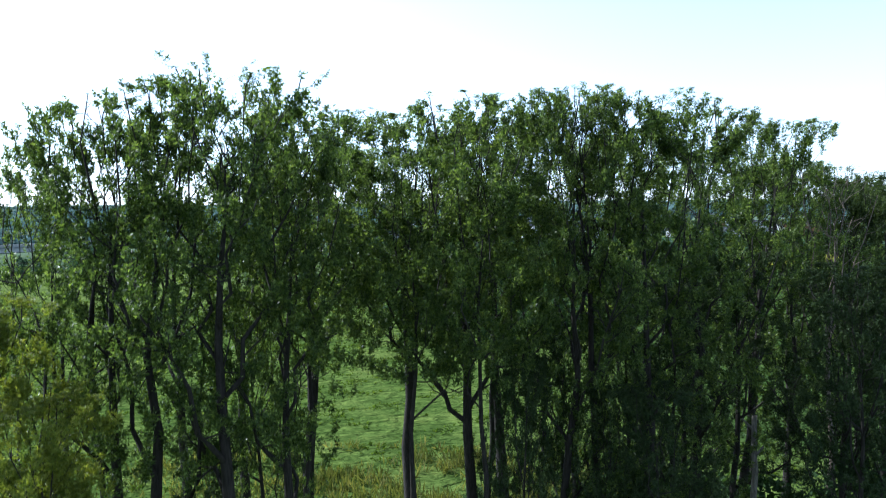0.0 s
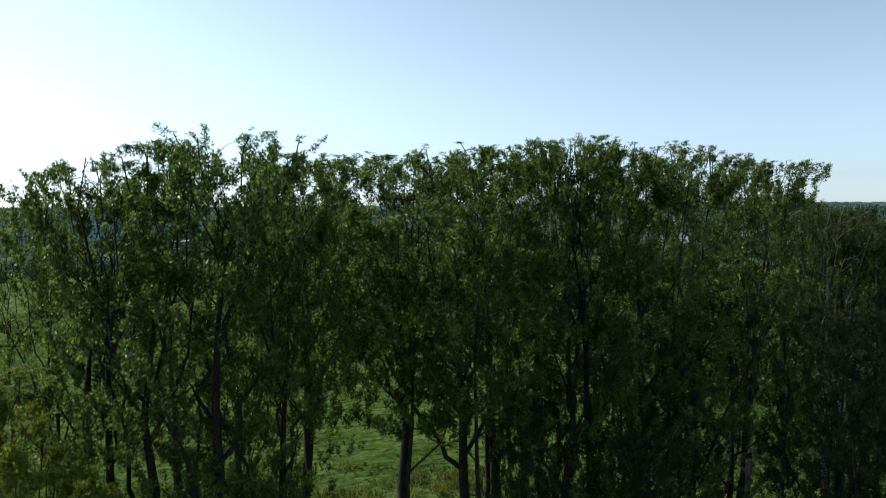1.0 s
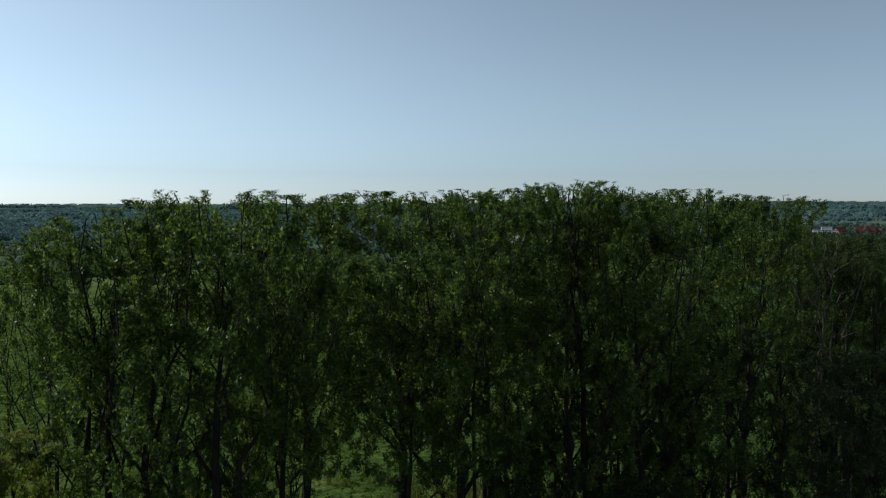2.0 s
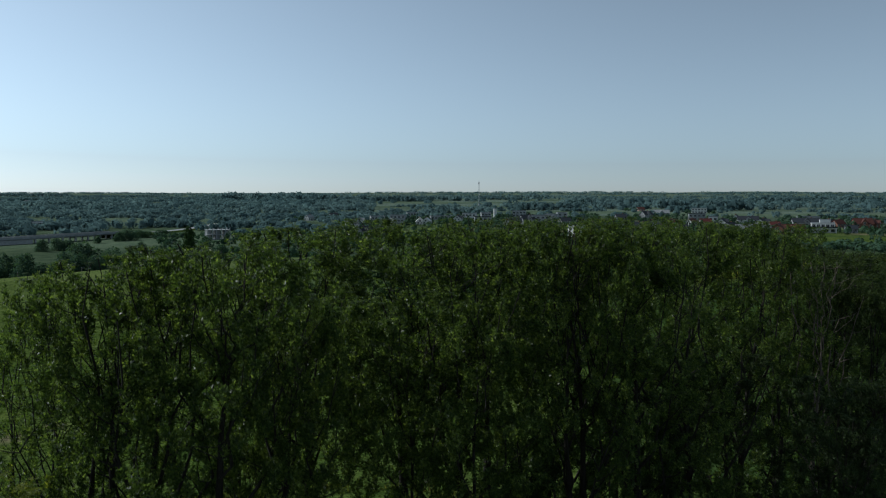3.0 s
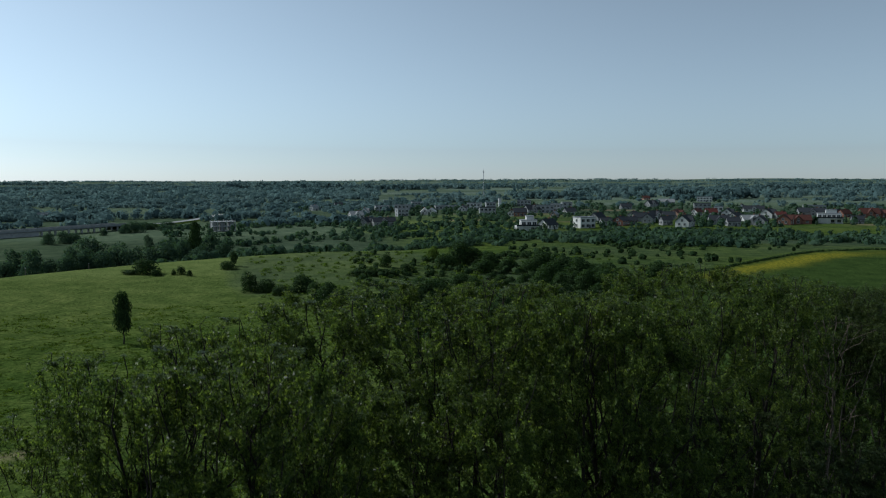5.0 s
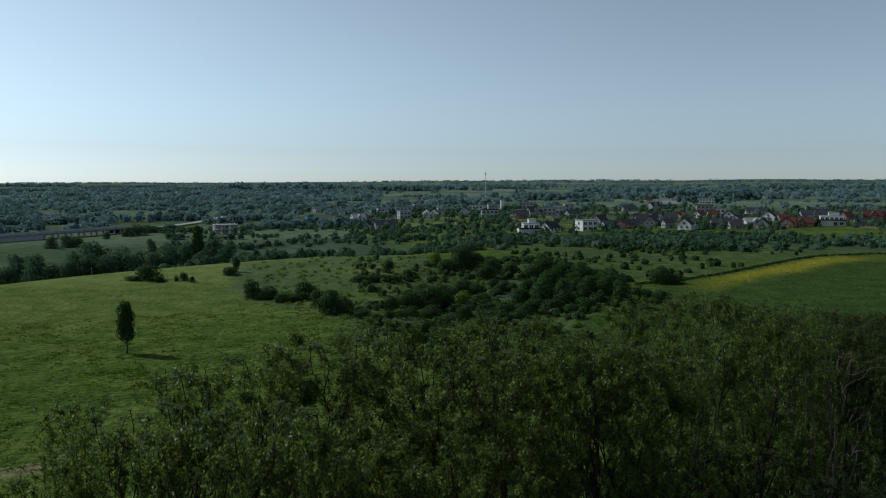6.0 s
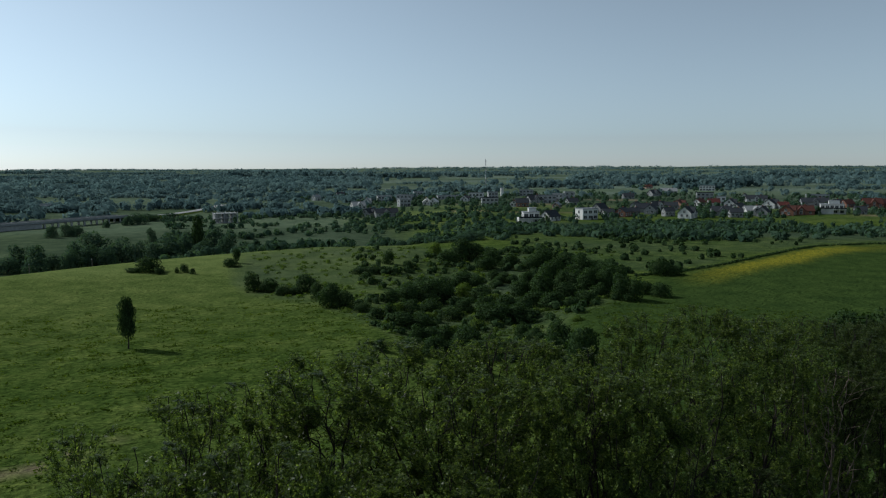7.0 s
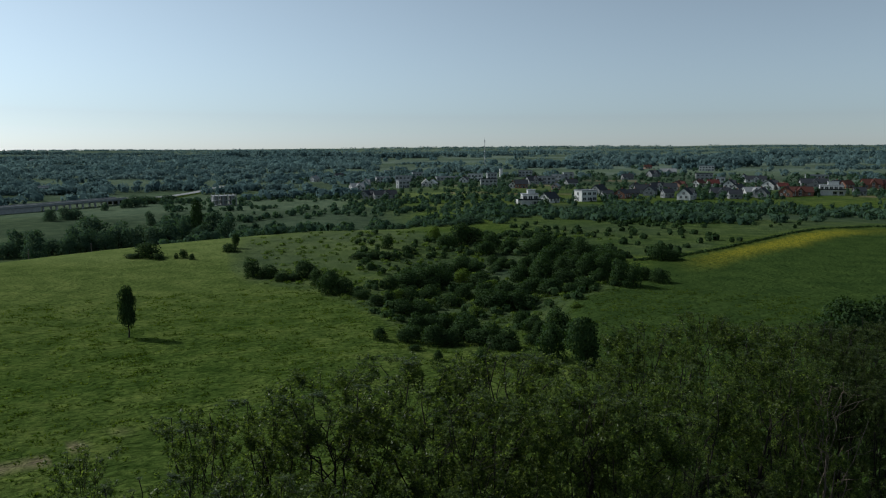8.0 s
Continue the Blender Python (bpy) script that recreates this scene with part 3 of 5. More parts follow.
def snag(x, y, top):
    """A pale dead trunk, broken off, with two stubs."""
    rng = np.random.default_rng(66)
    root = new("dead_trunk")
    z0 = float(ground_z(x, y)) - 0.1
    root.matrix_world = pose(x, y, z0)
    h = top - z0
    pts = bent((0, 0, 0), (0.25, 0.1, h), 8, 0.0, rng) * np.array([0.25, 0.25, 1])
    part("trunk", stems_mesh("trunk", [(pts, np.linspace(0.13, 0.085, 8))], 8), BARK_PALE, root)
    for k, f in enumerate((0.8, 0.93)):
        p0 = pts[-1] * f
        part("stub", stems_mesh("stub", [([p0, p0 + np.array([0.35 - 0.7 * k, 0.1, 0.35])], [0.05, 0.03])], 5), BARK_PALE, root)
    tagged(root, "broken dead tree trunk with pale bare wood", "dead tree")


snag(9.33, 22.5, 10.6)


# ---- shrubs, far woods and grass ----
def sprays(place, face, size, rng):
    """Leafy sprays as kites that face outwards from the crown."""
    way = unit(np.cross(face, rng.normal(size=face.shape)))
    side = np.cross(face, way)
    c = place - way * (size * 0.5)[:, None]
    half = c + way * (size * 0.45)[:, None] + face * (size * 0.12)[:, None]
    w = (size * 0.42)[:, None]
    return np.stack([c, half + side * w, c + way * size[:, None], half - side * w], 1).reshape(-1, 3)


def soft_blades(name, co, out):
    """Sprays whose shading follows the crown's outward direction, as massed leaves do."""
    q = co.reshape(-1, 4, 3)
    nrm = np.cross(q[:, 1] - q[:, 0], q[:, 2] - q[:, 0])
    turn = np.sum(nrm * out, 1) < 0
    q[turn] = q[turn][:, ::-1]
    nrm[turn] *= -1
    me = blade_mesh(name, q.reshape(-1, 3))
    me.polygons.foreach_set("use_smooth", np.full(len(q), True))
    vec = unit(unit(nrm) * 0.35 + out)
    me.normals_split_custom_set_from_vertices(np.repeat(vec, 4, 0).tolist())
    return me


def shrub_kit(seed, leaf, lumps=9, n=2000, tall=False, low=0.18, up=0.0):
    """A shrub one metre wide and high: a few stems and lumps of leafy sprays."""
    rng = np.random.default_rng(seed)
    if tall:
        lumps *= 2
        hs = np.linspace(low, 0.93, lumps)
        c = np.stack([rng.normal(size=lumps) * 0.05, rng.normal(size=lumps) * 0.05, hs], -1)
        rad = 0.44 * np.sin(np.clip(hs * 0.98 - 0.06, 0.03, 0.97) * math.pi) ** 0.75 * rng.uniform(0.8, 1.15, lumps)
    else:
        a, d = rng.uniform(0, 6.28, lumps), 0.30 * np.sqrt(rng.uniform(0, 1, lumps))
        hs = rng.uniform(0.12, 0.72, lumps)
        d *= 1.25 - hs * 0.8
        c = np.stack([d * np.cos(a), d * np.sin(a), hs], -1)
        rad = rng.uniform(0.17, 0.27, lumps)
        c[0], rad[0], c[1], rad[1] = (0, 0, 0.42), 0.34, (0.05, 0.02, 0.14), 0.42
    k = rng.choice(lumps, n, p=rad ** 2 / np.sum(rad ** 2))
    v = unit(rng.normal(size=(n, 3)) + np.array([0, 0, 0.25]))
    base = c[k] + v * (rad[k] * rng.uniform(0.45, 1.05, n) ** 0.5)[:, None] * np.array([1, 1, 0.3 if tall else 0.95])
    base[:, 2] = np.abs(base[:, 2])
    way = unit(v * 0.6 + rng.normal(size=(n, 3)) * 0.6 + np.array([0, 0, 0.35]))
    ln = rng.uniform(0.033, 0.072, n)
    k2 = n // 2   # half the sprays face outwards, the rest stand out loosely
    face = unit(v[:k2] + rng.normal(size=(k2, 3)) * 0.5)
    out = unit(v + unit(base - np.array([0, 0, 0.3])) * 0.8 + np.array([0, 0, up]))
    crown = soft_blades("foliage", np.concatenate([sprays(base[:k2], face, ln[:k2] * 1.1, rng), blades(base[k2:], way[k2:], ln[k2:], ln[k2:] * 0.75, rng)]), out)
    crown.materials.append(leaf)
    stems = []
    for j in range(1 if tall else 4):
        e = c[j % lumps] if not tall else np.array([0, 0, 0.9])
        p0 = np.array([rng.normal() * 0.03, rng.normal() * 0.03, -0.03])
        stems.append((bent(p0, e, 5, 0.02, rng), np.linspace(0.022, 0.006, 5)))
    sm = stems_mesh("stems", stems, 5)
    sm.materials.append(BARK)
    return [("stem", sm), ("foliage", crown)]


SHRUBS = [shrub_kit(101 + k, LEAF_SHRUB, 7 + k % 4) for k in range(6)]
FAR_SHRUBS = [shrub_kit(111 + k, LEAF_MID_HAZE, 6 + k % 4, up=0.8) for k in range(4)]
PALE_SHRUBS = [shrub_kit(121 + k, LEAF_PALE, 8) for k in range(2)]
TALL_SHRUBS = [shrub_kit(131 + k, LEAF_SHRUB, 8, 2600, True) for k in range(2)]
SHRUB_COUNT = [0]


def shrub(kind, x, y, width, height, turn):
    SHRUB_COUNT[0] += 1
    kits, label = {"dark": (SHRUBS, "dense dark green shrub in rough grass"), "pale": (PALE_SHRUBS, "pale yellow-green shrub among darker ones"),
                   "tall": (TALL_SHRUBS, "narrow upright dark green tree in rough grass")}[kind]
    # past the brow, shrubs take the leaf with haze in its colour
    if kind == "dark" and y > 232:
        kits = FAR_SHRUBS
    kit = kits[SHRUB_COUNT[0] % len(kits)]
    ob = new("narrow_tree" if kind == "tall" else "tree" if height > 5.5 else "shrub")
    ob.matrix_world = Matrix.Translation((x, y, float(ground_z(x, y)) - 0.05)) @ Matrix.Rotation(radians(turn), 4, "Z") @ Matrix.Diagonal((width * 1.25, width * 1.25, height * 1.08, 1))
    tagged(ob, label if height <= 5.5 or kind != "dark" else "broad dark green tree with foliage to the ground", "tree" if height > 5.5 or kind == "tall" else "shrub", "shrubs of the valley")
    for nm, me in kit:
        new(nm, me).parent = ob


def wood(name, x, y, height, width, leaf, clumps, seed, label, category="trees", coarse=1.0, up=0.8):
    """Many far trees as one sheet of foliage clumps, each a rough crown."""
    rng = np.random.default_rng(seed)
    n = len(x)
    z = ground_z(x, y)
    v = unit(rng.normal(size=(n, clumps, 3)) + np.array([0, 0, 0.1]))
    shell = rng.uniform(0.8, 1.0, (n, clumps, 1)) * (1 + 0.22 * np.sin(v[..., :1] * 5 + rng.uniform(0, 6, (n, 1, 1))) * np.cos(v[..., 2:] * 6))
    inner = clumps // 4   # a denser heart under the outer sprays
    shell[:, :inner] *= 0.74
    p = v * shell * np.stack([width * 0.5, width * 0.5, height * 0.46], -1)[:, None]
    p[..., 2] = np.abs(p[..., 2] + (height * 0.42)[:, None])
    p += np.stack([x, y, z], -1)[:, None]
    size = (np.sqrt(height * width)[:, None] * coarse * rng.uniform(0.18, 0.36, (n, clumps)) * np.where(np.arange(clumps) < inner, 2.0, 1.0)).ravel()
    face = unit(v + rng.normal(size=v.shape) * 0.3).reshape(-1, 3)
    me = soft_blades(name, sprays(p.reshape(-1, 3), face, size, rng), unit(v + np.array([0, 0, up])).reshape(-1, 3))
    tagged(part(name, me, leaf), label, category, kind="stuff")


def scatter(n, r0, r1, az0, az1, seed, keep=None):
    """Places spread evenly over a sector of the land; keep drops some."""
    rng = np.random.default_rng(seed)
    r = np.sqrt(rng.uniform(r0 ** 2, r1 ** 2, n))
    a = np.radians(rng.uniform(az0, az1, n))
    x, y = r * np.sin(a), r * np.cos(a)
    if keep is not None:
        ok = keep(x, y, rng)
        x, y = x[ok], y[ok]
    return x, y, rng


def patchy(wave, seed, limit, belt=1.0):
    return lambda x, y, rng: ripple(x * belt, y, wave, seed) + 0.5 * ripple(x, y, wave * 0.31, seed + 1) + rng.normal(size=len(x)) * 0.15 > limit


# small shrubs dotted over the meadow
mx, my, mr = scatter(420, 185, 300, 4, 27, 201, lambda x, y, rng: (y > hedge_line(x) + 4) & (ripple(x, y, 45, 202) + rng.normal(size=len(x)) * 0.3 > 0.05))
wood("meadow_scrub", mx, my, mr.uniform(0.8, 2.2, len(mx)), mr.uniform(0.9, 2.6, len(mx)), LEAF_SHRUB, 46, 203, "small dark green shrubs dotted over the meadow", "shrubs", 1.7)
# scrub in the hollow, low and dense
def in_hollow(limit):
    return lambda x, y, rng: (land_cover(x, y)[1] < 0.2) & (land_cover(x, y)[2] > 0.12) & (ripple(x, y, 30, 206) + rng.normal(size=len(x)) * 0.3 > limit)


mx, my, mr = scatter(900, 98, 235, -7, 13, 205, in_hollow(0.08))
wood("hollow_scrub", mx, my, mr.uniform(0.7, 2.0, len(mx)), mr.uniform(1.0, 2.8, len(mx)), LEAF_SHRUB, 60, 207, "low tangled dark scrub of the hollow", "shrubs", 1.0)
mx, my, mr = scatter(800, 98, 240, -15, 13, 208, in_hollow(-0.4))
wood("tall_weeds", mx, my, mr.uniform(0.3, 0.9, len(mx)), mr.uniform(0.9, 2.6, len(mx)), LEAF_PALE, 40, 219, "low pale green weeds and young growth between the shrubs", "shrubs", 0.9)
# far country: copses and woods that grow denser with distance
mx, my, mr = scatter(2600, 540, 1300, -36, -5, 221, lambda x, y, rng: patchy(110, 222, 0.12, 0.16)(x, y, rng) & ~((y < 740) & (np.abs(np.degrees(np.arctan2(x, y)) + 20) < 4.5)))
wood("valley_wood", mx, my, mr.uniform(3.5, 8, len(mx)), mr.uniform(8, 15, len(mx)), LEAF_FAR_HAZE, 40, 223, "dark copses across the far valley", coarse=1.1, up=1.5)
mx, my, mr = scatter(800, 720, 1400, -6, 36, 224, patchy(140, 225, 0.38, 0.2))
wood("village_wood", mx, my, mr.uniform(4, 9, len(mx)), mr.uniform(6, 13, len(mx)), LEAF_FAR_HAZE, 50, 226, "dark trees behind the village", coarse=0.95, up=1.5)
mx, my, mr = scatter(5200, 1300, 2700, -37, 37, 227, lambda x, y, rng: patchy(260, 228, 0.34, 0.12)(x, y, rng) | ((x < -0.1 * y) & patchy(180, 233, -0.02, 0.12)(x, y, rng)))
wood("far_wood", mx, my, mr.uniform(6, 12, len(mx)), mr.uniform(16, 30, len(mx)), LEAF_FAR_HAZE, 24, 229, "far dark woods and copses under the horizon", coarse=1.15, up=1.5)
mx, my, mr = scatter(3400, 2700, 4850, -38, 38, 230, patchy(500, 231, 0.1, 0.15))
wood("horizon_wood", mx, my, mr.uniform(6, 10, len(mx)), mr.uniform(30, 60, len(mx)), LEAF_FAR_HAZE, 20, 232, "dark woods along the horizon", coarse=0.8, up=1.5)
BELTS = [0]


def tree_belt(x0, y0, x1, y1, height, depth):
    """A belt of trees grown together, from one end to the other."""
    BELTS[0] += 1
    rng = np.random.default_rng(600 + BELTS[0])
    length = math.hypot(x1 - x0, y1 - y0)
    gap = max(4.0, height * 0.42)
    n = max(4, int(length / gap * max(1.0, depth / height)))
    t = np.clip(rng.uniform(0, 1, n), 0, 1)
    u = rng.uniform(-0.5, 0.5, n) * depth
    bow = 0.08 * length * np.sin(t * 3.14 + rng.uniform(-0.6, 0.6))
    x = x0 + (x1 - x0) * t + u * (y1 - y0) / length + rng.normal(size=n) * 2
    y = y0 + (y1 - y0) * t - u * (x1 - x0) / length + bow + rng.normal(size=n) * 2
    end = 0.55 + 0.45 * np.clip(np.minimum(t, 1 - t) * 8, 0, 1)
    h = height * rng.uniform(0.62, 1.0, n) * end
    wood("tree_belt", x, y, h, h * rng.uniform(0.75, 1.1, n), LEAF_FAR_HAZE, 46 if y0 < 1000 else 36 if y0 < 1500 else 22, 700 + BELTS[0], "belt of dark trees between far fields", coarse=0.9 if y0 < 1000 else 1.1, up=1.4)


# hedge between meadow and crop
mr = np.random.default_rng(240)
mx = mr.uniform(46, 190, 900)
my = hedge_line(mx) + mr.normal(size=900) * 0.35
wood("field_hedge", mx, my, mr.uniform(0.4, 0.8, 900), mr.uniform(0.6, 1.1, 900), LEAF_SHRUB, 16, 241, "low dark hedge along the crop's edge", "hedge")
# tussocks in the pasture and the crop
gxp, gyp, gr = scatter(17000, 46, 150, -36, 34, 250, lambda x, y, rng: (ripple(x, y * 1.6, 7, 251) + ripple(x, y * 2, 17, 252) * 0.6 + rng.normal(size=len(x)) * 0.35 > 0.2) & (land_cover(x, y)[3] < 0.3))
gn = len(gxp)
gb = np.repeat(np.stack([gxp, gyp, ground_z(gxp, gyp) - 0.02], -1), 6, 0) + gr.normal(size=(gn * 6, 3)) * np.array([0.3, 0.14, 0])
gl = gr.uniform(0.18, 0.42, gn * 6)
tagged(part("grass", blade_mesh("grass", blades(gb, unit(gr.normal(size=(gn * 6, 3)) * 0.9 * np.array([1, 1, 0.3]) + np.array([0, 0, 0.5])), gl, gl * 0.55, gr)), GRASS),
       "tufts of green grass on the pasture", "grass", kind="stuff")

# rough tall grass at the foot of the grove
gxp, gyp, gr = scatter(3600, 28, 52, -24, 14, 260, lambda x, y, rng: ripple(x, y, 6, 261) + rng.normal(size=len(x)) * 0.4 > -0.1 + 0.05 * (np.hypot(x, y) - 40))
gn = len(gxp)
gb = np.repeat(np.stack([gxp, gyp, ground_z(gxp, gyp) - 0.03], -1), 7, 0) + gr.normal(size=(gn * 7, 3)) * np.array([0.22, 0.22, 0])
gl = gr.uniform(0.4, 1.0, gn * 7)
tagged(part("rough_grass", blade_mesh("rough_grass", blades(gb, unit(gr.normal(size=(gn * 7, 3)) * 0.45 + np.array([0, 0, 1.0])), gl, gl * 0.1 + 0.02, gr)), DRY_GRASS),
       "tall rough yellowish grass at the foot of the trees", "grass", kind="stuff")


# ---- buildings ----
def box(bm, cx, cy, cz, sx, sy, sz):
    bmesh.ops.create_cube(bm, size=1, matrix=Matrix.Translation((cx, cy, cz)) @ Matrix.Diagonal((sx, sy, sz, 1)))


def prism(bm, w, d, z0, z1):
    """A gable wedge: ridge along x."""
    v = [bm.verts.new(p) for p in ((-w / 2, -d / 2, z0), (w / 2, -d / 2, z0), (w / 2, d / 2, z0), (-w / 2, d / 2, z0), (-w / 2, 0, z1), (w / 2, 0, z1))]
    for f in ((0, 1, 5, 4), (2, 3, 4, 5), (1, 2, 5), (3, 0, 4), (3, 2, 1, 0)):
        bm.faces.new([v[i] for i in f])


def window_frame(w, h):
    """Two lights in one frame with a middle bar and a sloping sill, in one piece."""
    xs = [-w / 2 - 0.12, -w / 2, -0.05, 0.05, w / 2, w / 2 + 0.12]
    zs = [-h / 2 - 0.12, -h / 2, h / 2, h / 2 + 0.1]
    bm = bmesh.new()
    rows = [[[bm.verts.new((x, y if y > 0 or r > 1 else (-0.24 if r == 0 else -0.2), z)) for x in xs] for r, z in enumerate(zs)] for y in (-0.09, 0.06)]
    solid = lambda c, r: 0 <= c < 5 and 0 <= r < 3 and not (r == 1 and c in (1, 3))
    fr, bk = rows
    for r in range(3):
        for c in range(5):
            if not solid(c, r):
                continue
            bm.faces.new((fr[r][c], fr[r][c + 1], fr[r + 1][c + 1], fr[r + 1][c]))
            for dc, dr, a, b in ((-1, 0, (r + 1, c), (r, c)), (1, 0, (r, c + 1), (r + 1, c + 1)), (0, -1, (r, c), (r, c + 1)), (0, 1, (r + 1, c + 1), (r + 1, c))):
                if not solid(c + dc, r + dr):
                    bm.faces.new((fr[b[0]][b[1]], fr[a[0]][a[1]], bk[a[0]][a[1]], bk[b[0]][b[1]]))
    me = bpy.data.meshes.new("window")
    bm.to_mesh(me)
    bm.free()
    return me


WINDOW_MESH = {}


def window(parent, x, y, z, w, h, turn):
    """A window: a frame with a sill, and a dark pane set back in it."""
    key = (round(w, 1), round(h, 1))
    if key not in WINDOW_MESH:
        fm = window_frame(w, h)
        fm.materials.append(FRAME)
        g = bmesh.new()
        box(g, 0, 0.0, 0, w, 0.06, h)
        gm = bpy.data.meshes.new("pane")
        g.to_mesh(gm), g.free()
        gm.materials.append(GLASS)
        WINDOW_MESH[key] = (fm, gm)
    fm, gm = WINDOW_MESH[key]
    ob = new("window", fm)
    ob.parent = parent
    ob.matrix_local = pose(x, y, z, 0, 0, turn)
    new("pane", gm).parent = ob


def chimney(parent, x, y, z0, z1):
    bm = bmesh.new()
    box(bm, x, y, (z0 + z1) / 2, 0.7, 0.6, z1 - z0)
    box(bm, x, y, z1, 0.9, 0.8, 0.15)
    part("chimney", bm, BRICK, parent)


WALL_WORD = {"white_render": "white rendered", "grey_render": "grey rendered", "concrete": "bare concrete", "brick_render": "reddish-brown", "peach_render": "peach-coloured"}
ROOF_WORD = {"dark_roof": "dark", "red_roof_tiles": "red tiled", "dark_red_roof_tiles": "dark red", "roofing_felt": "grey", "grey_render": "grey", "white_render": "pale"}


HOUSES = []


def house(kind, x, y, w, wall, roof, turn):
    """A house w metres long: walls, roof, windows, door, chimney."""
    rng = np.random.default_rng(int(abs(x * 7 + y * 3)))
    HOUSES.append((x, y))
    root = new("house")
    facing = -math.degrees(math.atan2(x, y))
    root.matrix_world = pose(x, y, float(ground_z(x, y)) - 0.3, 0, 0, facing + turn)
    long_side = w / max(0.6, abs(math.cos(radians(turn))) + 0.5 * abs(math.sin(radians(turn))))
    w = max(6.5, long_side)
    d = min(w * 0.75, rng.uniform(7, 9))
    bm = bmesh.new()
    if kind == "gable":
        h = rng.uniform(2.9, 3.7)
        top = h + d * rng.uniform(0.34, 0.46)
        box(bm, 0, 0, h / 2, w, d, h)
        prism(bm, w - 0.02, d - 0.02, h - 0.01, top)
        part("wall", bm, wall, root)
        s = math.hypot(d / 2 + 0.5, top - h + 0.4)
        pitch = math.degrees(math.atan2(top - h, d / 2))
        bm = bmesh.new()
        for sg in (-1, 1):
            m = Matrix.Translation((0, sg * (d / 4 + 0.12), (h + top) / 2 + 0.05)) @ Matrix.Rotation(radians(-sg * pitch), 4, "X") @ Matrix.Diagonal((w + 0.8, s, 0.22, 1))
            bmesh.ops.create_cube(bm, size=1, matrix=m)
        box(bm, 0, 0, top + 0.14, w + 0.8, 0.4, 0.14)
        part("roof", bm, roof, root)
        chimney(root, w * 0.22, d * 0.12, h, top + 0.8)
        if w > 11:   # a cross gable with its own window
            bm = bmesh.new()
            gd = d * 0.55
            v = [bm.verts.new(p) for p in ((-2, -gd, 0), (2, -gd, 0), (2, 0, 0), (-2, 0, 0), (-2, -gd, h + 0.6), (2, -gd, h + 0.6), (2, 0, h + 0.6), (-2, 0, h + 0.6), (0, -gd, top - 0.5), (0, 0, top - 0.5))]
            for f in ((0, 1, 5, 8, 4), (1, 2, 6, 5), (3, 0, 4, 7), (4, 8, 9, 7), (8, 5, 6, 9)):
                bm.faces.new([v[i] for i in f])
            part("gable_wing", bm, wall, root)
            bm = bmesh.new()
            p2 = math.atan2(top - h - 1.1, 2.0)
            for sg in (-1, 1):
                m = Matrix.Translation((sg * 1.1, -gd / 2 - 0.1, (top + h + 0.1) / 2 + 0.12)) @ Matrix.Rotation(sg * p2, 4, "Y") @ Matrix.Diagonal((2.2 / math.cos(p2) + 0.3, gd + 0.5, 0.18, 1))
                bmesh.ops.create_cube(bm, size=1, matrix=m)
            part("wing_roof", bm, roof, root)
            window(root, 0, -gd - 0.04, h + 0.4, 1.4, 1.4, 0)
            window(root, 0, -gd - 0.04, 1.7, 1.6, 1.4, 0)
        else:
            window(root, 0, -d / 2 - 0.04, 2.0, 1.4, 1.4, 0)
        for sx in (-1, 1):
            window(root, sx * w * 0.34, -d / 2 - 0.04, 2.0, 1.4, 1.4, 0)
            window(root, sx * (w / 2 + 0.04), -d * 0.2, 2.0, 1.2, 1.4, 90 * sx)
            window(root, sx * (w / 2 + 0.04), d * 0.2, 2.0, 1.2, 1.4, 90 * sx)
            window(root, sx * (w / 2 + 0.04), 0, h + 0.7, 1.2, 1.4, 90 * sx)
    else:
        storeys = 1 if w > 20 else 2
        h = 3.1 * storeys + 0.4
        if kind == "modern":   # storeys step back above each other
            box(bm, 0, 0, 1.75, w, d, 3.5)
            box(bm, w * 0.09, d * 0.06, 5.05, w * 0.74, d * 0.88, 3.1)
            box(bm, w * 0.16, d * 0.16, 7.7, w * 0.34, d * 0.6, 2.2)
            box(bm, -w * 0.12, -d * 0.62, 1.7, w * 0.5, d * 0.4, 3.4)
        else:
            box(bm, 0, 0, h / 2, w, d, h)
        part("wall", bm, wall, root)
        bm = bmesh.new()
        if kind == "modern":
            box(bm, w * 0.09, d * 0.06, h + 0.15, w * 0.74 + 0.6, d * 0.88 + 0.6, 0.26)
            box(bm, w * 0.16, d * 0.16, 8.9, w * 0.34 + 0.5, d * 0.6 + 0.5, 0.24)
        else:
            box(bm, 0, 0, h + 0.15, w + 0.5, d + 0.5, 0.3)
            for sg in (-1, 1):
                box(bm, 0, sg * (d / 2 + 0.1), h + 0.42, w + 0.5, 0.3, 0.26)
                box(bm, sg * (w / 2 + 0.1), 0, h + 0.42, 0.3, d - 0.1, 0.26)
        part("roof", bm, roof, root)
        if kind == "modern":
            bm = bmesh.new()
            box(bm, 0, -d * 0.66, 3.52, w * 1.08, d * 0.55, 0.24)
            part("terrace_slab", bm, wall, root)
            for k in range(6):
                bm = bmesh.new()
                box(bm, -w * 0.5 + k * w * 0.2, -d * 0.9, 1.7, 0.3, 0.3, 3.4)
                part("column", bm, wall, root)
            bm = bmesh.new()
            box(bm, 0, -d * 0.92, 4.1, w * 1.06, 0.05, 0.9)
            part("balustrade", bm, GLASS, root)
        n = max(2, int(w // 3.2))
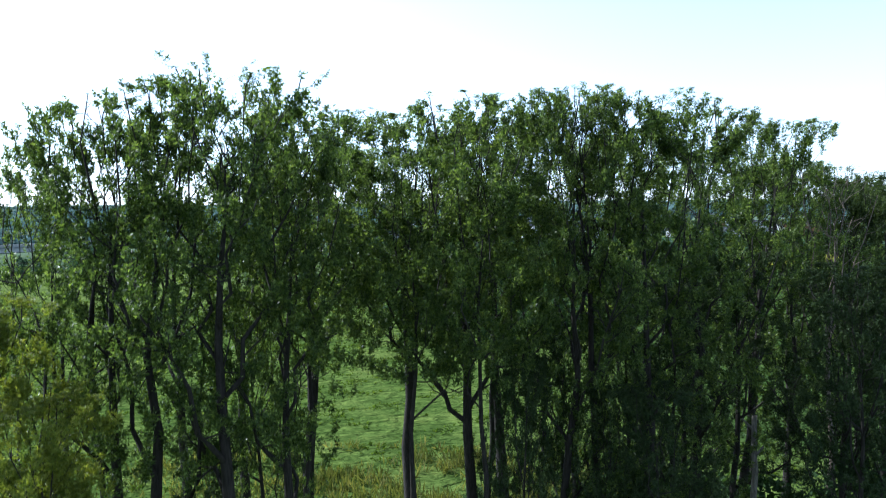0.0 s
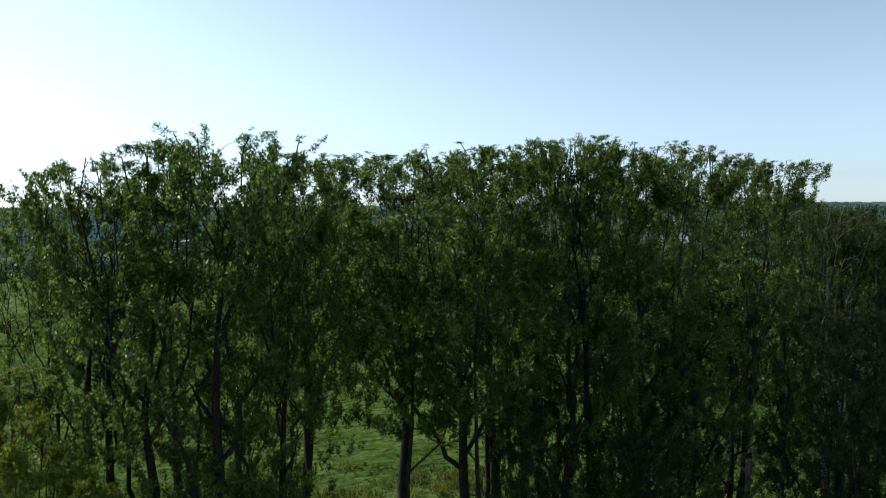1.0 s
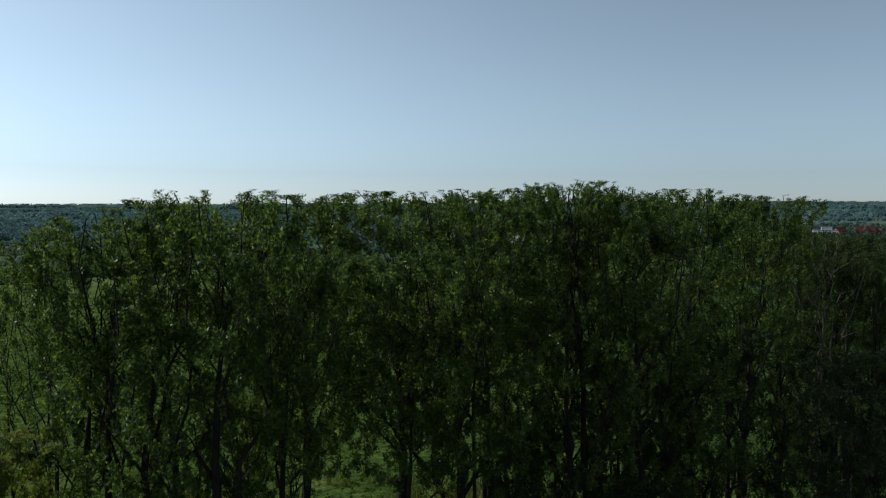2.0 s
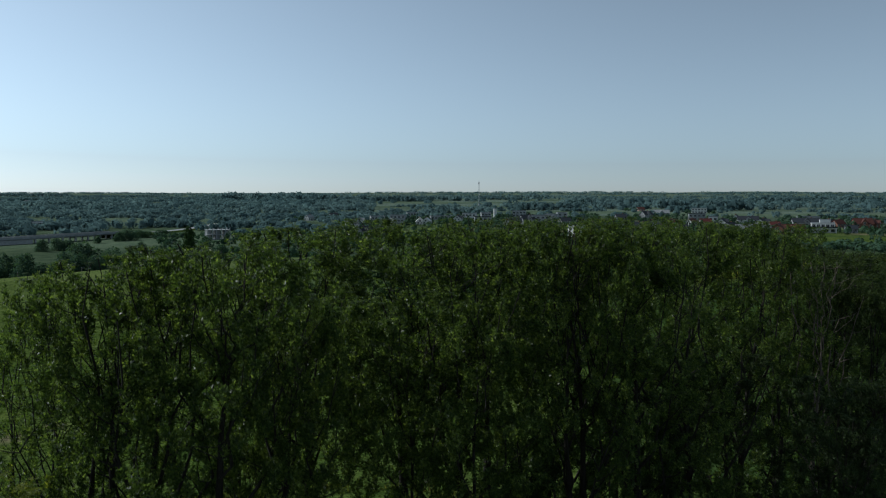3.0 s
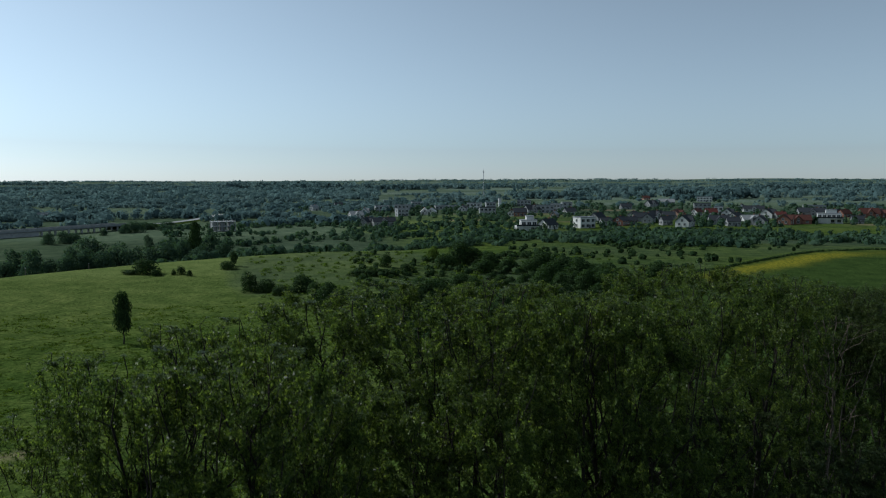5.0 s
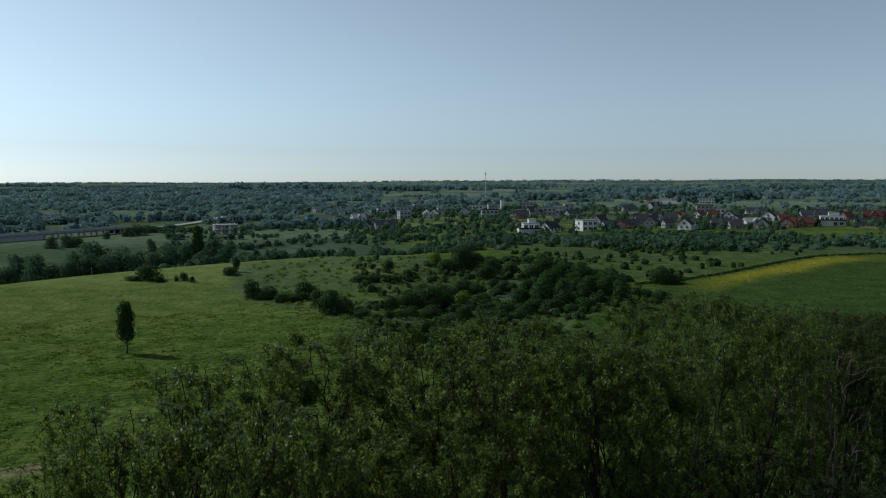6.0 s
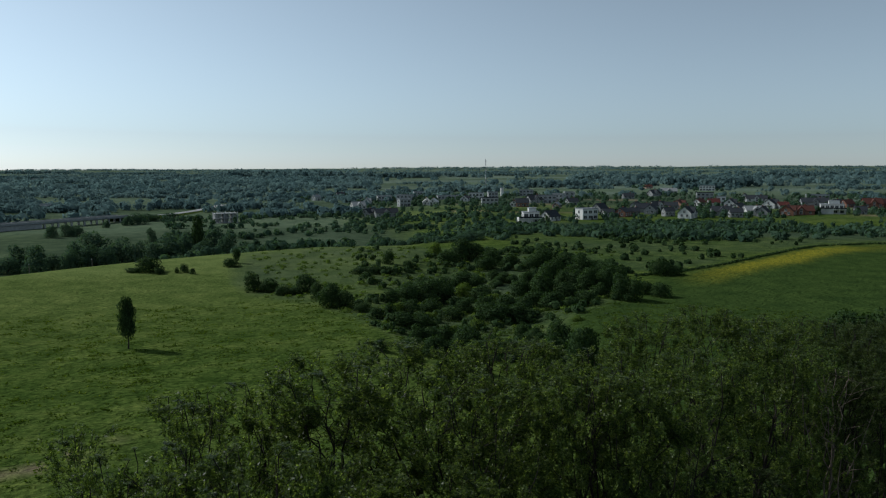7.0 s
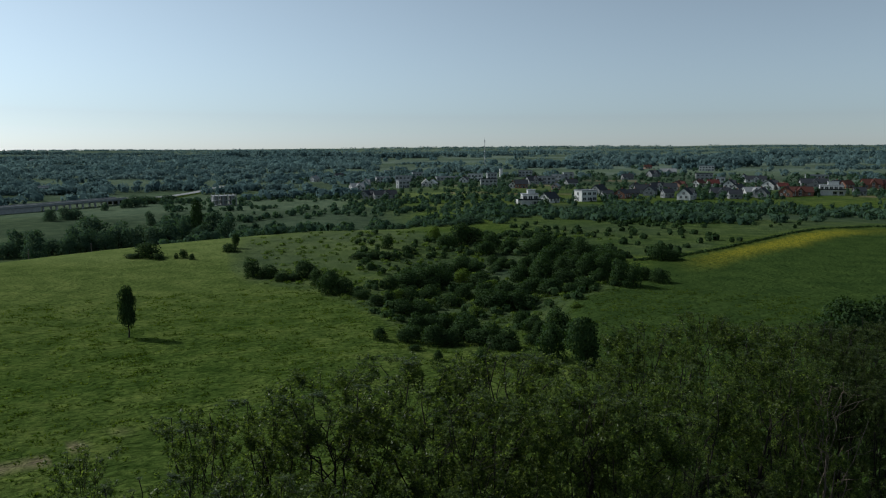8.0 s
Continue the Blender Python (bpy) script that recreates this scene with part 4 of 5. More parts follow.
        for s in range(storeys):
            for k in range(n):
                if kind == "modern" and s == 0 and k < n * 0.6:
                    continue
                up = kind == "modern" and s
                window(root, (-w / 2 + (k + 0.5) * w / n) * (0.74 if up else 1) + (w * 0.09 if up else 0), (-d * 0.38 if up else -d / 2) - 0.04, 1.8 + 3.1 * s, min(2.0, w / n * (0.5 if up else 0.6)), 1.6, 0)
            for sx in (-1, 1):
                up = kind == "modern" and s
                window(root, sx * (w * (0.37 if up else 0.5) + 0.04) + (w * 0.09 if up else 0), 0, 1.8 + 3.1 * s, 1.4, 1.6, 90 * sx)
    bm = bmesh.new()
    box(bm, w * 0.12, -d / 2 - 0.03, 1.25, 1.1, 0.12, 2.1)
    box(bm, w * 0.12, -d / 2 - 0.45, 0.25, 1.6, 0.9, 0.3)
    part("door", bm, DARK, root)
    shape = {"gable": "gabled house with a %s pitched roof" % ROOF_WORD[roof.name], "flat": "flat-roofed house with rows of windows", "modern": "modern flat-roofed villa with a terrace"}[kind]
    tagged(root, "%s %s" % (WALL_WORD[wall.name], shape), "house", "houses of the village")


def skeleton_house(x, y, w):
    """An unfinished two-storey concrete frame: slabs on columns with some infill walls."""
    HOUSES.append((x, y))
    root = new("unfinished_house")
    root.matrix_world = pose(x, y, float(ground_z(x, y)) - 0.3, 0, 0, -math.degrees(math.atan2(x, y)) + 12)
    for z in (0.4, 3.4, 6.4):
        bm = bmesh.new()
        box(bm, 0, 0, z, w, 9, 0.3)
        part("slab", bm, CONCRETE, root)
    for k in range(6):
        for sy in (-1, 1):
            bm = bmesh.new()
            box(bm, -w / 2 + 0.3 + k * (w - 0.6) / 5, sy * 4.2, 3.6, 0.45, 0.45, 6.9 + 0.8 * (k % 2))
            part("column", bm, CONCRETE, root)
    bm = bmesh.new()
    for k in (0, 2, 4):
        box(bm, -w / 2 + 0.3 + (k + 0.5) * (w - 0.6) / 5, 1.2, 3.3, (w - 0.6) / 5, 4, 5.6)
    part("infill_wall", bm, GREY, root)
    tagged(root, "unfinished grey concrete house frame with open storeys", "house")


def radio_mast(x, y, h):
    """A slender lattice mast in bands, with aerials near the top."""
    root = new("radio_mast")
    root.matrix_world = pose(x, y, float(ground_z(x, y)) - 0.2)
    bands = 7
    for k in range(bands):
        z0, z1 = h * k / bands, h * (k + 1) / bands
        stems = []
        def leg(z, j):
            r = 1.0 - 0.65 * z / h
            return (r * math.cos(j * 2.094), r * math.sin(j * 2.094), z)
        steps = 4
        for j in range(3):
            stems.append(([leg(z0, j), leg(z1, j)], [0.14, 0.14]))
            for q in range(steps):
                za, zb = z0 + (z1 - z0) * q / steps, z0 + (z1 - z0) * (q + 1) / steps
                stems.append(([leg(za, j), leg(zb, (j + 1) % 3)], [0.07, 0.07]))
                stems.append(([leg(zb, j), leg(zb, (j + 1) % 3)], [0.06, 0.06]))
        part("mast_section", stems_mesh("mast_section", stems, 4), STEEL, root)
    for k in range(3):
        bm = bmesh.new()
        a = k * 2.094 + 0.4
        box(bm, 0.8 * math.cos(a), 0.8 * math.sin(a), h * 0.94, 0.35, 0.35, 2.4)
        part("aerial", bm, FRAME, root)
    part("top_rod", stems_mesh("top_rod", [([(0, 0, h), (0, 0, h + 3)], [0.08, 0.04])], 5), STEEL, root)
    bm = bmesh.new()
    box(bm, 0, 0, 0.2, 4, 4, 0.7)
    part("footing", bm, CONCRETE, root)
    tagged(root, "slender grey steel lattice radio mast with aerials", "mast")


def tower(x, y, h):
    root = new("chimney_stack")
    root.matrix_world = pose(x, y, float(ground_z(x, y)) - 0.2)
    part("shaft", stems_mesh("shaft", [([(0, 0, 0), (0, 0, h * 0.5), (0, 0, h)], [1.9, 1.8, 1.7])], 10), WHITE, root)
    part("rim", stems_mesh("rim", [([(0, 0, h - 0.5), (0, 0, h + 0.1)], [1.85, 1.85])], 10), CONCRETE, root)
    tagged(root, "white narrow chimney stack by the houses", "chimney")


def viaduct():
    """A low concrete road bridge, then the road on its bank."""
    a, b = Vector((-262, 392, 0)), Vector((-216, 493, 0))
    za, zb = float(ground_z(a.x, a.y)), float(ground_z(b.x, b.y))
    length, turn = (b - a).length, math.degrees(math.atan2(b.y - a.y, b.x - a.x))
    root = new("road_bridge")
    root.matrix_world = pose(a.x, a.y, (za + zb) / 2, 0, 0, turn)
    bm = bmesh.new()
    box(bm, length / 2, 0, 3.6, length, 10, 0.8)
    box(bm, length / 2, 0, 2.9, length, 6, 0.7)
    part("deck", bm, FLATGREY, root)
    for sg in (-1, 1):
        bm = bmesh.new()
        box(bm, length / 2, sg * 4.8, 4.3, length, 0.3, 0.6)
        part("parapet", bm, PALE_CONCRETE, root)
    for k in range(12):
        for sg in (-1, 1):
            bm = bmesh.new()
            box(bm, (k + 0.5) * length / 12, sg * 2.6, 0.9, 1.0, 0.9, 4.0)
            part("pier", bm, CONCRETE, root)
    bm = bmesh.new()
    box(bm, length * 0.22, 0.5, 1.2, length * 0.44, 8, 3.2)
    part("abutment", bm, CONCRETE, root)
    tagged(root, "low grey concrete road bridge on square piers", "bridge")
    t = np.linspace(0, 5, 50)
    px_ = np.interp(t, range(6), [-216, -209, -204, -205, -209, -216])
    py_ = np.interp(t, range(6), [493, 520, 548, 600, 660, 720])
    top = ground_z(px_, py_) + np.interp(t, [0, 1.5, 5], [3.9, 1.6, 0.4])
    for name, prof, mat, label in (("embankment", [(-13, -4.5), (-4.5, -0.15), (4.5, -0.15), (13, -4.5)], GROUND, "low grassy bank under the road"),
                                   ("road", [(-4.2, -0.1), (-4.0, 0.0), (4.0, 0.0), (4.2, -0.1)], PALE_CONCRETE, "pale road on a low bank across the valley")):
        xs = np.stack([px_ + o for o, _ in prof], 1)
        ys = np.stack([py_ for _ in prof], 1)
        zs = np.stack([top + dz for _, dz in prof], 1)
        tagged(part(name, grid_mesh(name, xs, ys, zs, False), mat), label, "road", kind="structure")


viaduct()

# the lone tree in the pasture
LONE = shrub_kit(77, LEAF_SHRUB, 9, 4000, True, 0.30)
lone = new("lone_tree")
lone.matrix_world = Matrix.Translation((-47.4, 106.7, float(ground_z(-47.4, 106.7)) - 0.05)) @ Matrix.Diagonal((2.65, 2.65, 7.8, 1))
tagged(lone, "small lone upright tree with dark green leaves in the pasture", "tree")
for nm, me in LONE:
    new(nm, me).parent = lone
part("trunk", stems_mesh("trunk", [([(0.0, 0.0, 0.0), (0.03, 0.01, 0.12), (0.0, 0.0, 0.3), (0.0, 0.0, 0.8)], [0.05, 0.036, 0.03, 0.01])], 7), BARK, lone)

# shrubs of the hollow between pasture and crop
shrub("dark", -42.2, 158.1, 3.8, 4.8, 261)
shrub("dark", -38.7, 158.0, 4.5, 3.5, 339)
shrub("dark", -34.6, 153.3, 3.6, 2.2, 317)
shrub("dark", -30.5, 156.7, 4.9, 4.4, 184)
shrub("dark", -26.6, 148.2, 3.2, 4.2, 338)
shrub("dark", -22.3, 138.8, 4.7, 5.6, 351)
shrub("dark", -19.3, 137.7, 3.6, 3.8, 349)
shrub("dark", -15.8, 134.1, 3.7, 2.1, 29)
shrub("dark", -32.4, 153.8, 3.6, 1.7, 163)
shrub("dark", -12.7, 128.4, 3.0, 2.2, 218)
shrub("dark", -10.3, 129.6, 2.4, 3.4, 101)
shrub("dark", -21.3, 183.8, 5.7, 2.0, 135)
shrub("dark", -17.7, 183.7, 6.2, 2.3, 225)
shrub("dark", -14.3, 186.0, 4.9, 2.0, 288)
shrub("dark", -16.1, 201.9, 3.4, 4.3, 209)
shrub("dark", -10.2, 195.8, 2.7, 2.7, 62)
shrub("dark", -8.7, 208.8, 1.6, 2.6, 243)
shrub("dark", -8.2, 149.3, 5.5, 3.9, 313)
shrub("dark", -4.2, 153.0, 7.0, 5.2, 79)
shrub("dark", -0.7, 156.5, 6.0, 4.8, 195)
shrub("dark", -11.3, 144.1, 3.3, 2.9, 121)
shrub("dark", -10.0, 104.6, 2.1, 2.3, 324)
shrub("dark", -6.4, 104.8, 2.9, 2.4, 21)
shrub("dark", -4.7, 100.4, 1.8, 1.1, 171)
shrub("dark", -7.5, 124.3, 4.2, 2.9, 323)
shrub("dark", -4.6, 124.9, 4.8, 3.4, 154)
shrub("dark", -4.6, 111.9, 3.1, 3.4, 50)
shrub("dark", -2.3, 105.0, 4.0, 3.5, 284)
shrub("dark", -0.3, 105.0, 4.0, 2.9, 347)
shrub("dark", -1.4, 95.0, 1.3, 1.9, 354)
shrub("dark", 3.4, 175.0, 4.8, 3.5, 334)
shrub("dark", 6.8, 173.3, 4.0, 3.5, 133)
shrub("dark", 7.3, 156.8, 4.8, 3.1, 263)
shrub("dark", 11.8, 183.6, 3.4, 3.1, 348)
shrub("dark", 12.4, 177.0, 3.0, 2.4, 206)
shrub("dark", 16.0, 178.7, 3.3, 2.8, 334)
shrub("dark", 16.9, 161.5, 4.5, 4.0, 212)
shrub("dark", 19.2, 159.8, 3.7, 4.9, 63)
shrub("dark", 21.9, 165.5, 5.1, 6.4, 167)
shrub("dark", 27.5, 168.7, 5.8, 4.5, 219)
shrub("dark", 29.7, 166.3, 5.7, 4.7, 109)
shrub("dark", 34.2, 172.5, 5.4, 4.0, 253)
shrub("dark", 37.1, 167.8, 5.3, 4.7, 146)
shrub("dark", 40.1, 172.2, 4.9, 4.1, 339)
shrub("dark", 25.2, 154.4, 5.3, 3.1, 74)
shrub("dark", 20.7, 144.4, 5.6, 3.8, 239)
shrub("dark", 24.1, 140.9, 3.7, 2.6, 32)
shrub("dark", 27.3, 143.3, 4.0, 3.1, 48)
shrub("dark", 31.4, 149.6, 3.5, 3.0, 187)
shrub("dark", 35.3, 146.7, 4.6, 6.2, 179)
shrub("dark", 37.1, 144.7, 4.1, 5.0, 179)
shrub("dark", 41.7, 153.3, 3.7, 3.2, 177)
shrub("dark", 43.7, 150.1, 4.3, 3.6, 308)
shrub("dark", 9.3, 134.1, 5.8, 4.1, 180)
shrub("dark", 12.4, 133.9, 5.6, 3.7, 131)
shrub("dark", 7.3, 136.3, 4.6, 3.8, 345)
shrub("dark", 14.8, 136.6, 3.2, 2.1, 318)
shrub("dark", 3.4, 115.9, 3.9, 3.0, 125)
shrub("dark", 1.5, 109.5, 3.0, 2.5, 72)
shrub("dark", 4.7, 105.4, 4.2, 2.9, 80)
shrub("dark", 7.0, 103.2, 3.8, 2.2, 59)
shrub("dark", 8.9, 101.6, 3.1, 1.9, 187)
shrub("dark", 11.8, 117.8, 2.5, 3.1, 207)
shrub("dark", 14.1, 110.5, 2.6, 2.9, 230)
shrub("dark", 12.2, 105.2, 2.8, 1.9, 323)
shrub("dark", 13.5, 94.5, 3.7, 5.9, 338)
shrub("dark", 17.2, 106.0, 3.3, 3.3, 192)
shrub("dark", 17.9, 90.6, 2.8, 5.0, 209)
shrub("dark", 4.5, 93.4, 1.7, 2.4, 28)
shrub("dark", 22.9, 98.2, 1.5, 1.9, 96)
shrub("dark", 52.5, 180.3, 6.3, 4.9, 358)
shrub("dark", 56.0, 180.3, 4.3, 2.9, 334)
shrub("dark", 57.8, 107.1, 5.6, 5.6, 9)
shrub("dark", 58.5, 103.8, 6.4, 6.8, 177)
shrub("dark", 61.7, 103.7, 6.5, 6.5, 179)
shrub("dark", 4.4, 214.4, 7.6, 7.2, 243)
shrub("dark", 0.2, 207.5, 6.4, 4.8, 41)
shrub("dark", 10.9, 199.2, 6.1, 4.6, 171)
shrub("dark", 17.4, 202.7, 5.3, 4.1, 132)
shrub("dark", 23.2, 198.6, 5.5, 4.3, 78)
shrub("dark", 20.5, 156.7, 5.1, 6.0, 261)
shrub("dark", 30.2, 157.3, 4.6, 5.5, 339)
shrub("dark", 34.0, 158.2, 5.2, 5.5, 317)
shrub("dark", 26.5, 181.8, 6.6, 6.3, 184)
shrub("dark", 33.7, 182.9, 6.7, 5.6, 338)
shrub("dark", 39.5, 180.7, 6.0, 4.2, 351)
shrub("dark", 7.5, 140.6, 5.1, 4.3, 349)
shrub("dark", 11.0, 138.2, 5.5, 4.7, 29)
shrub("dark", 14.5, 140.6, 5.1, 4.3, 163)
shrub("dark", 17.6, 148.3, 4.8, 4.0, 218)
shrub("dark", 3.2, 142.9, 4.1, 3.0, 101)
shrub("dark", -3.4, 141.2, 5.1, 3.0, 135)
shrub("dark", -7.0, 136.1, 3.9, 2.9, 225)
shrub("dark", 18.9, 175.0, 4.4, 4.0, 288)
shrub("dark", 14.0, 180.6, 3.9, 3.3, 209)
shrub("dark", 16.0, 160.0, 4.1, 4.3, 62)
shrub("dark", 3.1, 108.9, 4.7, 4.1, 243)
shrub("dark", 6.3, 105.6, 3.8, 4.0, 313)
shrub("dark", 8.6, 103.1, 3.0, 3.1, 79)
shrub("dark", -2.9, 111.9, 3.6, 3.4, 195)
shrub("dark", -0.2, 114.7, 3.3, 3.9, 121)
shrub("dark", 13.4, 113.2, 3.3, 3.5, 324)
shrub("dark", 16.0, 107.5, 3.9, 5.3, 21)
shrub("dark", 22.6, 97.4, 2.2, 3.0, 171)
shrub("dark", 4.0, 92.5, 1.9, 2.1, 323)
shrub("dark", -4.9, 158.7, 6.8, 4.8, 154)
shrub("dark", -8.4, 154.7, 4.5, 3.5, 50)
shrub("dark", -1.3, 165.0, 4.8, 4.4, 284)
shrub("dark", 4.8, 178.6, 5.1, 3.3, 347)
shrub("dark", 7.4, 159.8, 4.0, 2.9, 354)
shrub("dark", 13.0, 209.0, 6.0, 4.4, 334)
shrub("dark", 8.6, 218.1, 6.3, 5.0, 133)
shrub("dark", 26.6, 203.3, 7.4, 6.2, 263)
shrub("dark", 32.4, 200.9, 6.6, 4.6, 348)
shrub("dark", 0.9, 135.5, 4.4, 2.6, 206)
shrub("dark", -4.9, 108.5, 3.1, 2.3, 334)
shrub("tall", 16.8, 90.3, 3.8, 6.2, 40)
shrub("pale", 3.7, 159.9, 4.2, 3.4, 291)
shrub("pale", -3.2, 221.0, 3.7, 4.7, 249)
shrub("pale", -3.3, 133.0, 3.1, 2.0, 64)
shrub("pale", 9.5, 153.2, 4.2, 2.1, 277)
shrub("pale", 0.7, 120.5, 2.2, 2.4, 193)
shrub("pale", 22.7, 126.9, 2.0, 1.0, 68)
shrub("pale", -9.6, 135.2, 3.1, 2.1, 238)
shrub("pale", 5.3, 127.4, 3.5, 1.8, 165)
# low bushes at the foot of the grove
shrub("dark", -0.6, 35.5, 1.7, 1.3, 172)
shrub("dark", 1.2, 37.5, 2.0, 1.5, 130)
shrub("dark", 0.3, 33.8, 1.2, 0.9, 350)
shrub("dark", -6.2, 36.0, 1.8, 1.4, 61)
# undergrowth in the shade of the grove
shrub("dark", 9.3, 29.2, 5.0, 4.2, 20)
shrub("dark", 11.8, 27.2, 5.0, 4.6, 100)
shrub("dark", 13.8, 25.6, 4.6, 4.4, 190)
shrub("dark", 15.9, 26.6, 4.8, 5.0, 260)
shrub("dark", 18.0, 28.4, 5.0, 5.2, 330)
shrub("dark", 7.2, 28.4, 4.4, 3.6, 70)
shrub("dark", 4.6, 24.0, 3.2, 3.0, 140)
# along the brow of the pasture
shrub("dark", -76.0, 184.7, 6.7, 4.6, 358)
shrub("dark", -78.8, 183.5, 4.0, 1.4, 79)
shrub("dark", -71.5, 181.7, 2.7, 1.8, 289)
shrub("dark", -67.9, 183.5, 1.2, 1.8, 346)
shrub("dark", -66.4, 184.6, 2.4, 2.4, 46)
shrub("dark", -63.6, 182.4, 1.5, 1.8, 318)
shrub("dark", -58.0, 195.2, 4.4, 2.8, 12)
shrub("tall", -57.8, 201.5, 1.9, 3.9, 137)
def pole(x, y, h):
    """A slender weathered post, a little tapered and leaning."""
    root = new("pole")
    root.matrix_world = pose(x, y, float(ground_z(x, y)) - 0.2, 1.5, 0, 40)
    part("shaft", stems_mesh("shaft", [([(0, 0, 0), (0, 0, h * 0.5), (0, 0, h)], [0.16, 0.14, 0.11])], 7), BARK_PALE, root)
    part("cap", stems_mesh("cap", [([(0, 0, h - 0.05), (0, 0, h + 0.12)], [0.15, 0.04])], 7), STEEL, root)
    tagged(root, "pale weathered wooden pole at the pasture's brow", "pole", "poles along the brow")


pole(-115.4, 238.0, 4.6)
pole(-131.5, 230.0, 4.8)
# trees past the brow
shrub("dark", -146.4, 250.7, 7.6, 9.9, 191)
shrub("dark", -135.0, 239.9, 8.4, 9.7, 266)
shrub("dark", -147.0, 244.5, 8.7, 6.1, 61)
shrub("dark", -135.3, 251.1, 7.9, 6.2, 15)
shrub("dark", -131.2, 258.9, 8.9, 9.6, 106)
shrub("dark", -129.7, 270.8, 12.9, 11.4, 329)
shrub("dark", -126.1, 255.9, 7.9, 9.1, 118)
shrub("dark", -119.9, 269.8, 9.9, 10.1, 193)
shrub("dark", -112.8, 267.4, 8.9, 9.0, 25)
shrub("dark", -105.7, 264.9, 8.7, 8.0, 295)
shrub("dark", -101.9, 271.7, 11.1, 10.8, 344)
shrub("dark", -100.5, 282.9, 7.8, 11.3, 99)
shrub("dark", -90.6, 286.2, 9.2, 13.1, 306)
shrub("dark", -82.9, 278.1, 7.6, 9.7, 135)
shrub("dark", -92.7, 275.0, 7.6, 8.3, 109)
shrub("dark", -77.1, 279.7, 8.9, 5.8, 125)
shrub("dark", -71.3, 291.5, 9.2, 4.5, 55)
shrub("dark", -141.5, 352.9, 4.7, 6.9, 350)
shrub("dark", -120.2, 258.7, 7.9, 8.1, 34)
shrub("dark", -128.4, 249.2, 6.4, 7.9, 154)
shrub("dark", -64.8, 303.3, 9.5, 4.1, 228)
shrub("dark", -55.2, 315.3, 9.8, 2.3, 179)
shrub("tall", -96.0, 284.4, 4.1, 15.5, 34)
# by the bridge
shrub("dark", -195.0, 466.1, 11.6, 7.7, 344)
shrub("dark", -198.5, 459.2, 6.9, 6.5, 308)
shrub("dark", -194.9, 378.0, 7.8, 6.2, 325)
shrub("dark", -193.2, 384.4, 8.6, 5.8, 51)
shrub("dark", -203.2, 440.6, 4.5, 5.1, 142)
shrub("dark", -197.5, 492.1, 14.6, 5.5, 145)
shrub("dark", -198.7, 370.3, 7.1, 5.9, 110)
shrub("dark", -195.4, 525.0, 12.9, 4.1, 1)
# the broad dark trees past the hollow
shrub("dark", 9.8, 269.8, 9.1, 3.5, 290)
shrub("dark", 5.6, 264.9, 8.1, 2.6, 265)
shrub("dark", 2.6, 270.0, 6.2, 1.5, 38)
shrub("dark", -1.6, 262.0, 5.2, 1.5, 65)
shrub("dark", -18.8, 279.4, 8.6, 3.3, 141)
shrub("dark", -28.3, 288.7, 7.6, 4.3, 327)
shrub("dark", -37.1, 287.7, 7.6, 3.6, 315)
shrub("dark", -9.8, 299.9, 9.2, 3.6, 46)
shrub("dark", 19.9, 279.3, 8.6, 1.5, 330)
shrub("dark", 30.5, 298.4, 9.2, 1.5, 105)
# belts of trees between the far fields
tree_belt(-370, 599, -327, 597, 8.9, 18)
tree_belt(-340, 612, -292, 610, 8.3, 17)
tree_belt(-323, 680, -307, 674, 12.2, 12)
tree_belt(-287, 630, -253, 631, 9.1, 14)
tree_belt(-264, 653, -211, 651, 9.9, 20)
tree_belt(-195, 606, -159, 599, 9.5, 19)
tree_belt(-174, 641, -138, 641, 9.6, 19)
tree_belt(-485, 787, -440, 794, 7.6, 15)
tree_belt(-429, 814, -376, 813, 7.4, 15)
tree_belt(-411, 890, -317, 911, 6.1, 12)
tree_belt(-416, 1001, -320, 1011, 6.0, 12)
tree_belt(-706, 1149, -573, 1113, 7.6, 15)
tree_belt(-758, 1373, -624, 1399, 9.3, 23)
tree_belt(-445, 1205, -331, 1191, 8.1, 16)
tree_belt(-327, 1113, -225, 1114, 8.4, 17)
tree_belt(-1091, 1781, -834, 1725, 10.8, 32)
tree_belt(-775, 1603, -551, 1591, 8.4, 25)
tree_belt(-653, 1806, -407, 1700, 10.4, 31)
tree_belt(-1374, 2245, -1119, 2213, 11.5, 46)
tree_belt(-1127, 2164, -782, 2121, 11.4, 46)
tree_belt(-916, 2387, -651, 2414, 12.5, 50)
tree_belt(-743, 2446, -413, 2417, 31.0, 155)
tree_belt(-533, 2303, -223, 2177, 31.0, 155)
tree_belt(-346, 1860, -161, 1700, 16.9, 68)
tree_belt(-1870, 3058, -1527, 3118, 16.5, 66)
tree_belt(-1479, 3066, -1030, 2797, 12.5, 50)
tree_belt(-129, 911, -66, 902, 8.9, 13)
tree_belt(-93, 931, -45, 907, 10.4, 16)
tree_belt(-74, 1013, 10, 916, 8.7, 13)
tree_belt(-12, 1004, 77, 957, 11.8, 24)
tree_belt(-202, 2219, -39, 2076, 19.4, 58)
tree_belt(-73, 2163, 104, 2093, 20.0, 60)
tree_belt(111, 2229, 280, 2222, 9.9, 30)
tree_belt(-99, 1533, 17, 1428, 6.6, 13)
tree_belt(-214, 1246, -119, 1246, 7.4, 15)
tree_belt(30, 1136, 103, 1127, 7.7, 15)
tree_belt(119, 1198, 179, 1174, 14.3, 43)
tree_belt(161, 1205, 238, 1201, 14.5, 44)
tree_belt(290, 2455, 366, 2513, 20.0, 40)
tree_belt(305, 1778, 430, 1735, 20.0, 80)
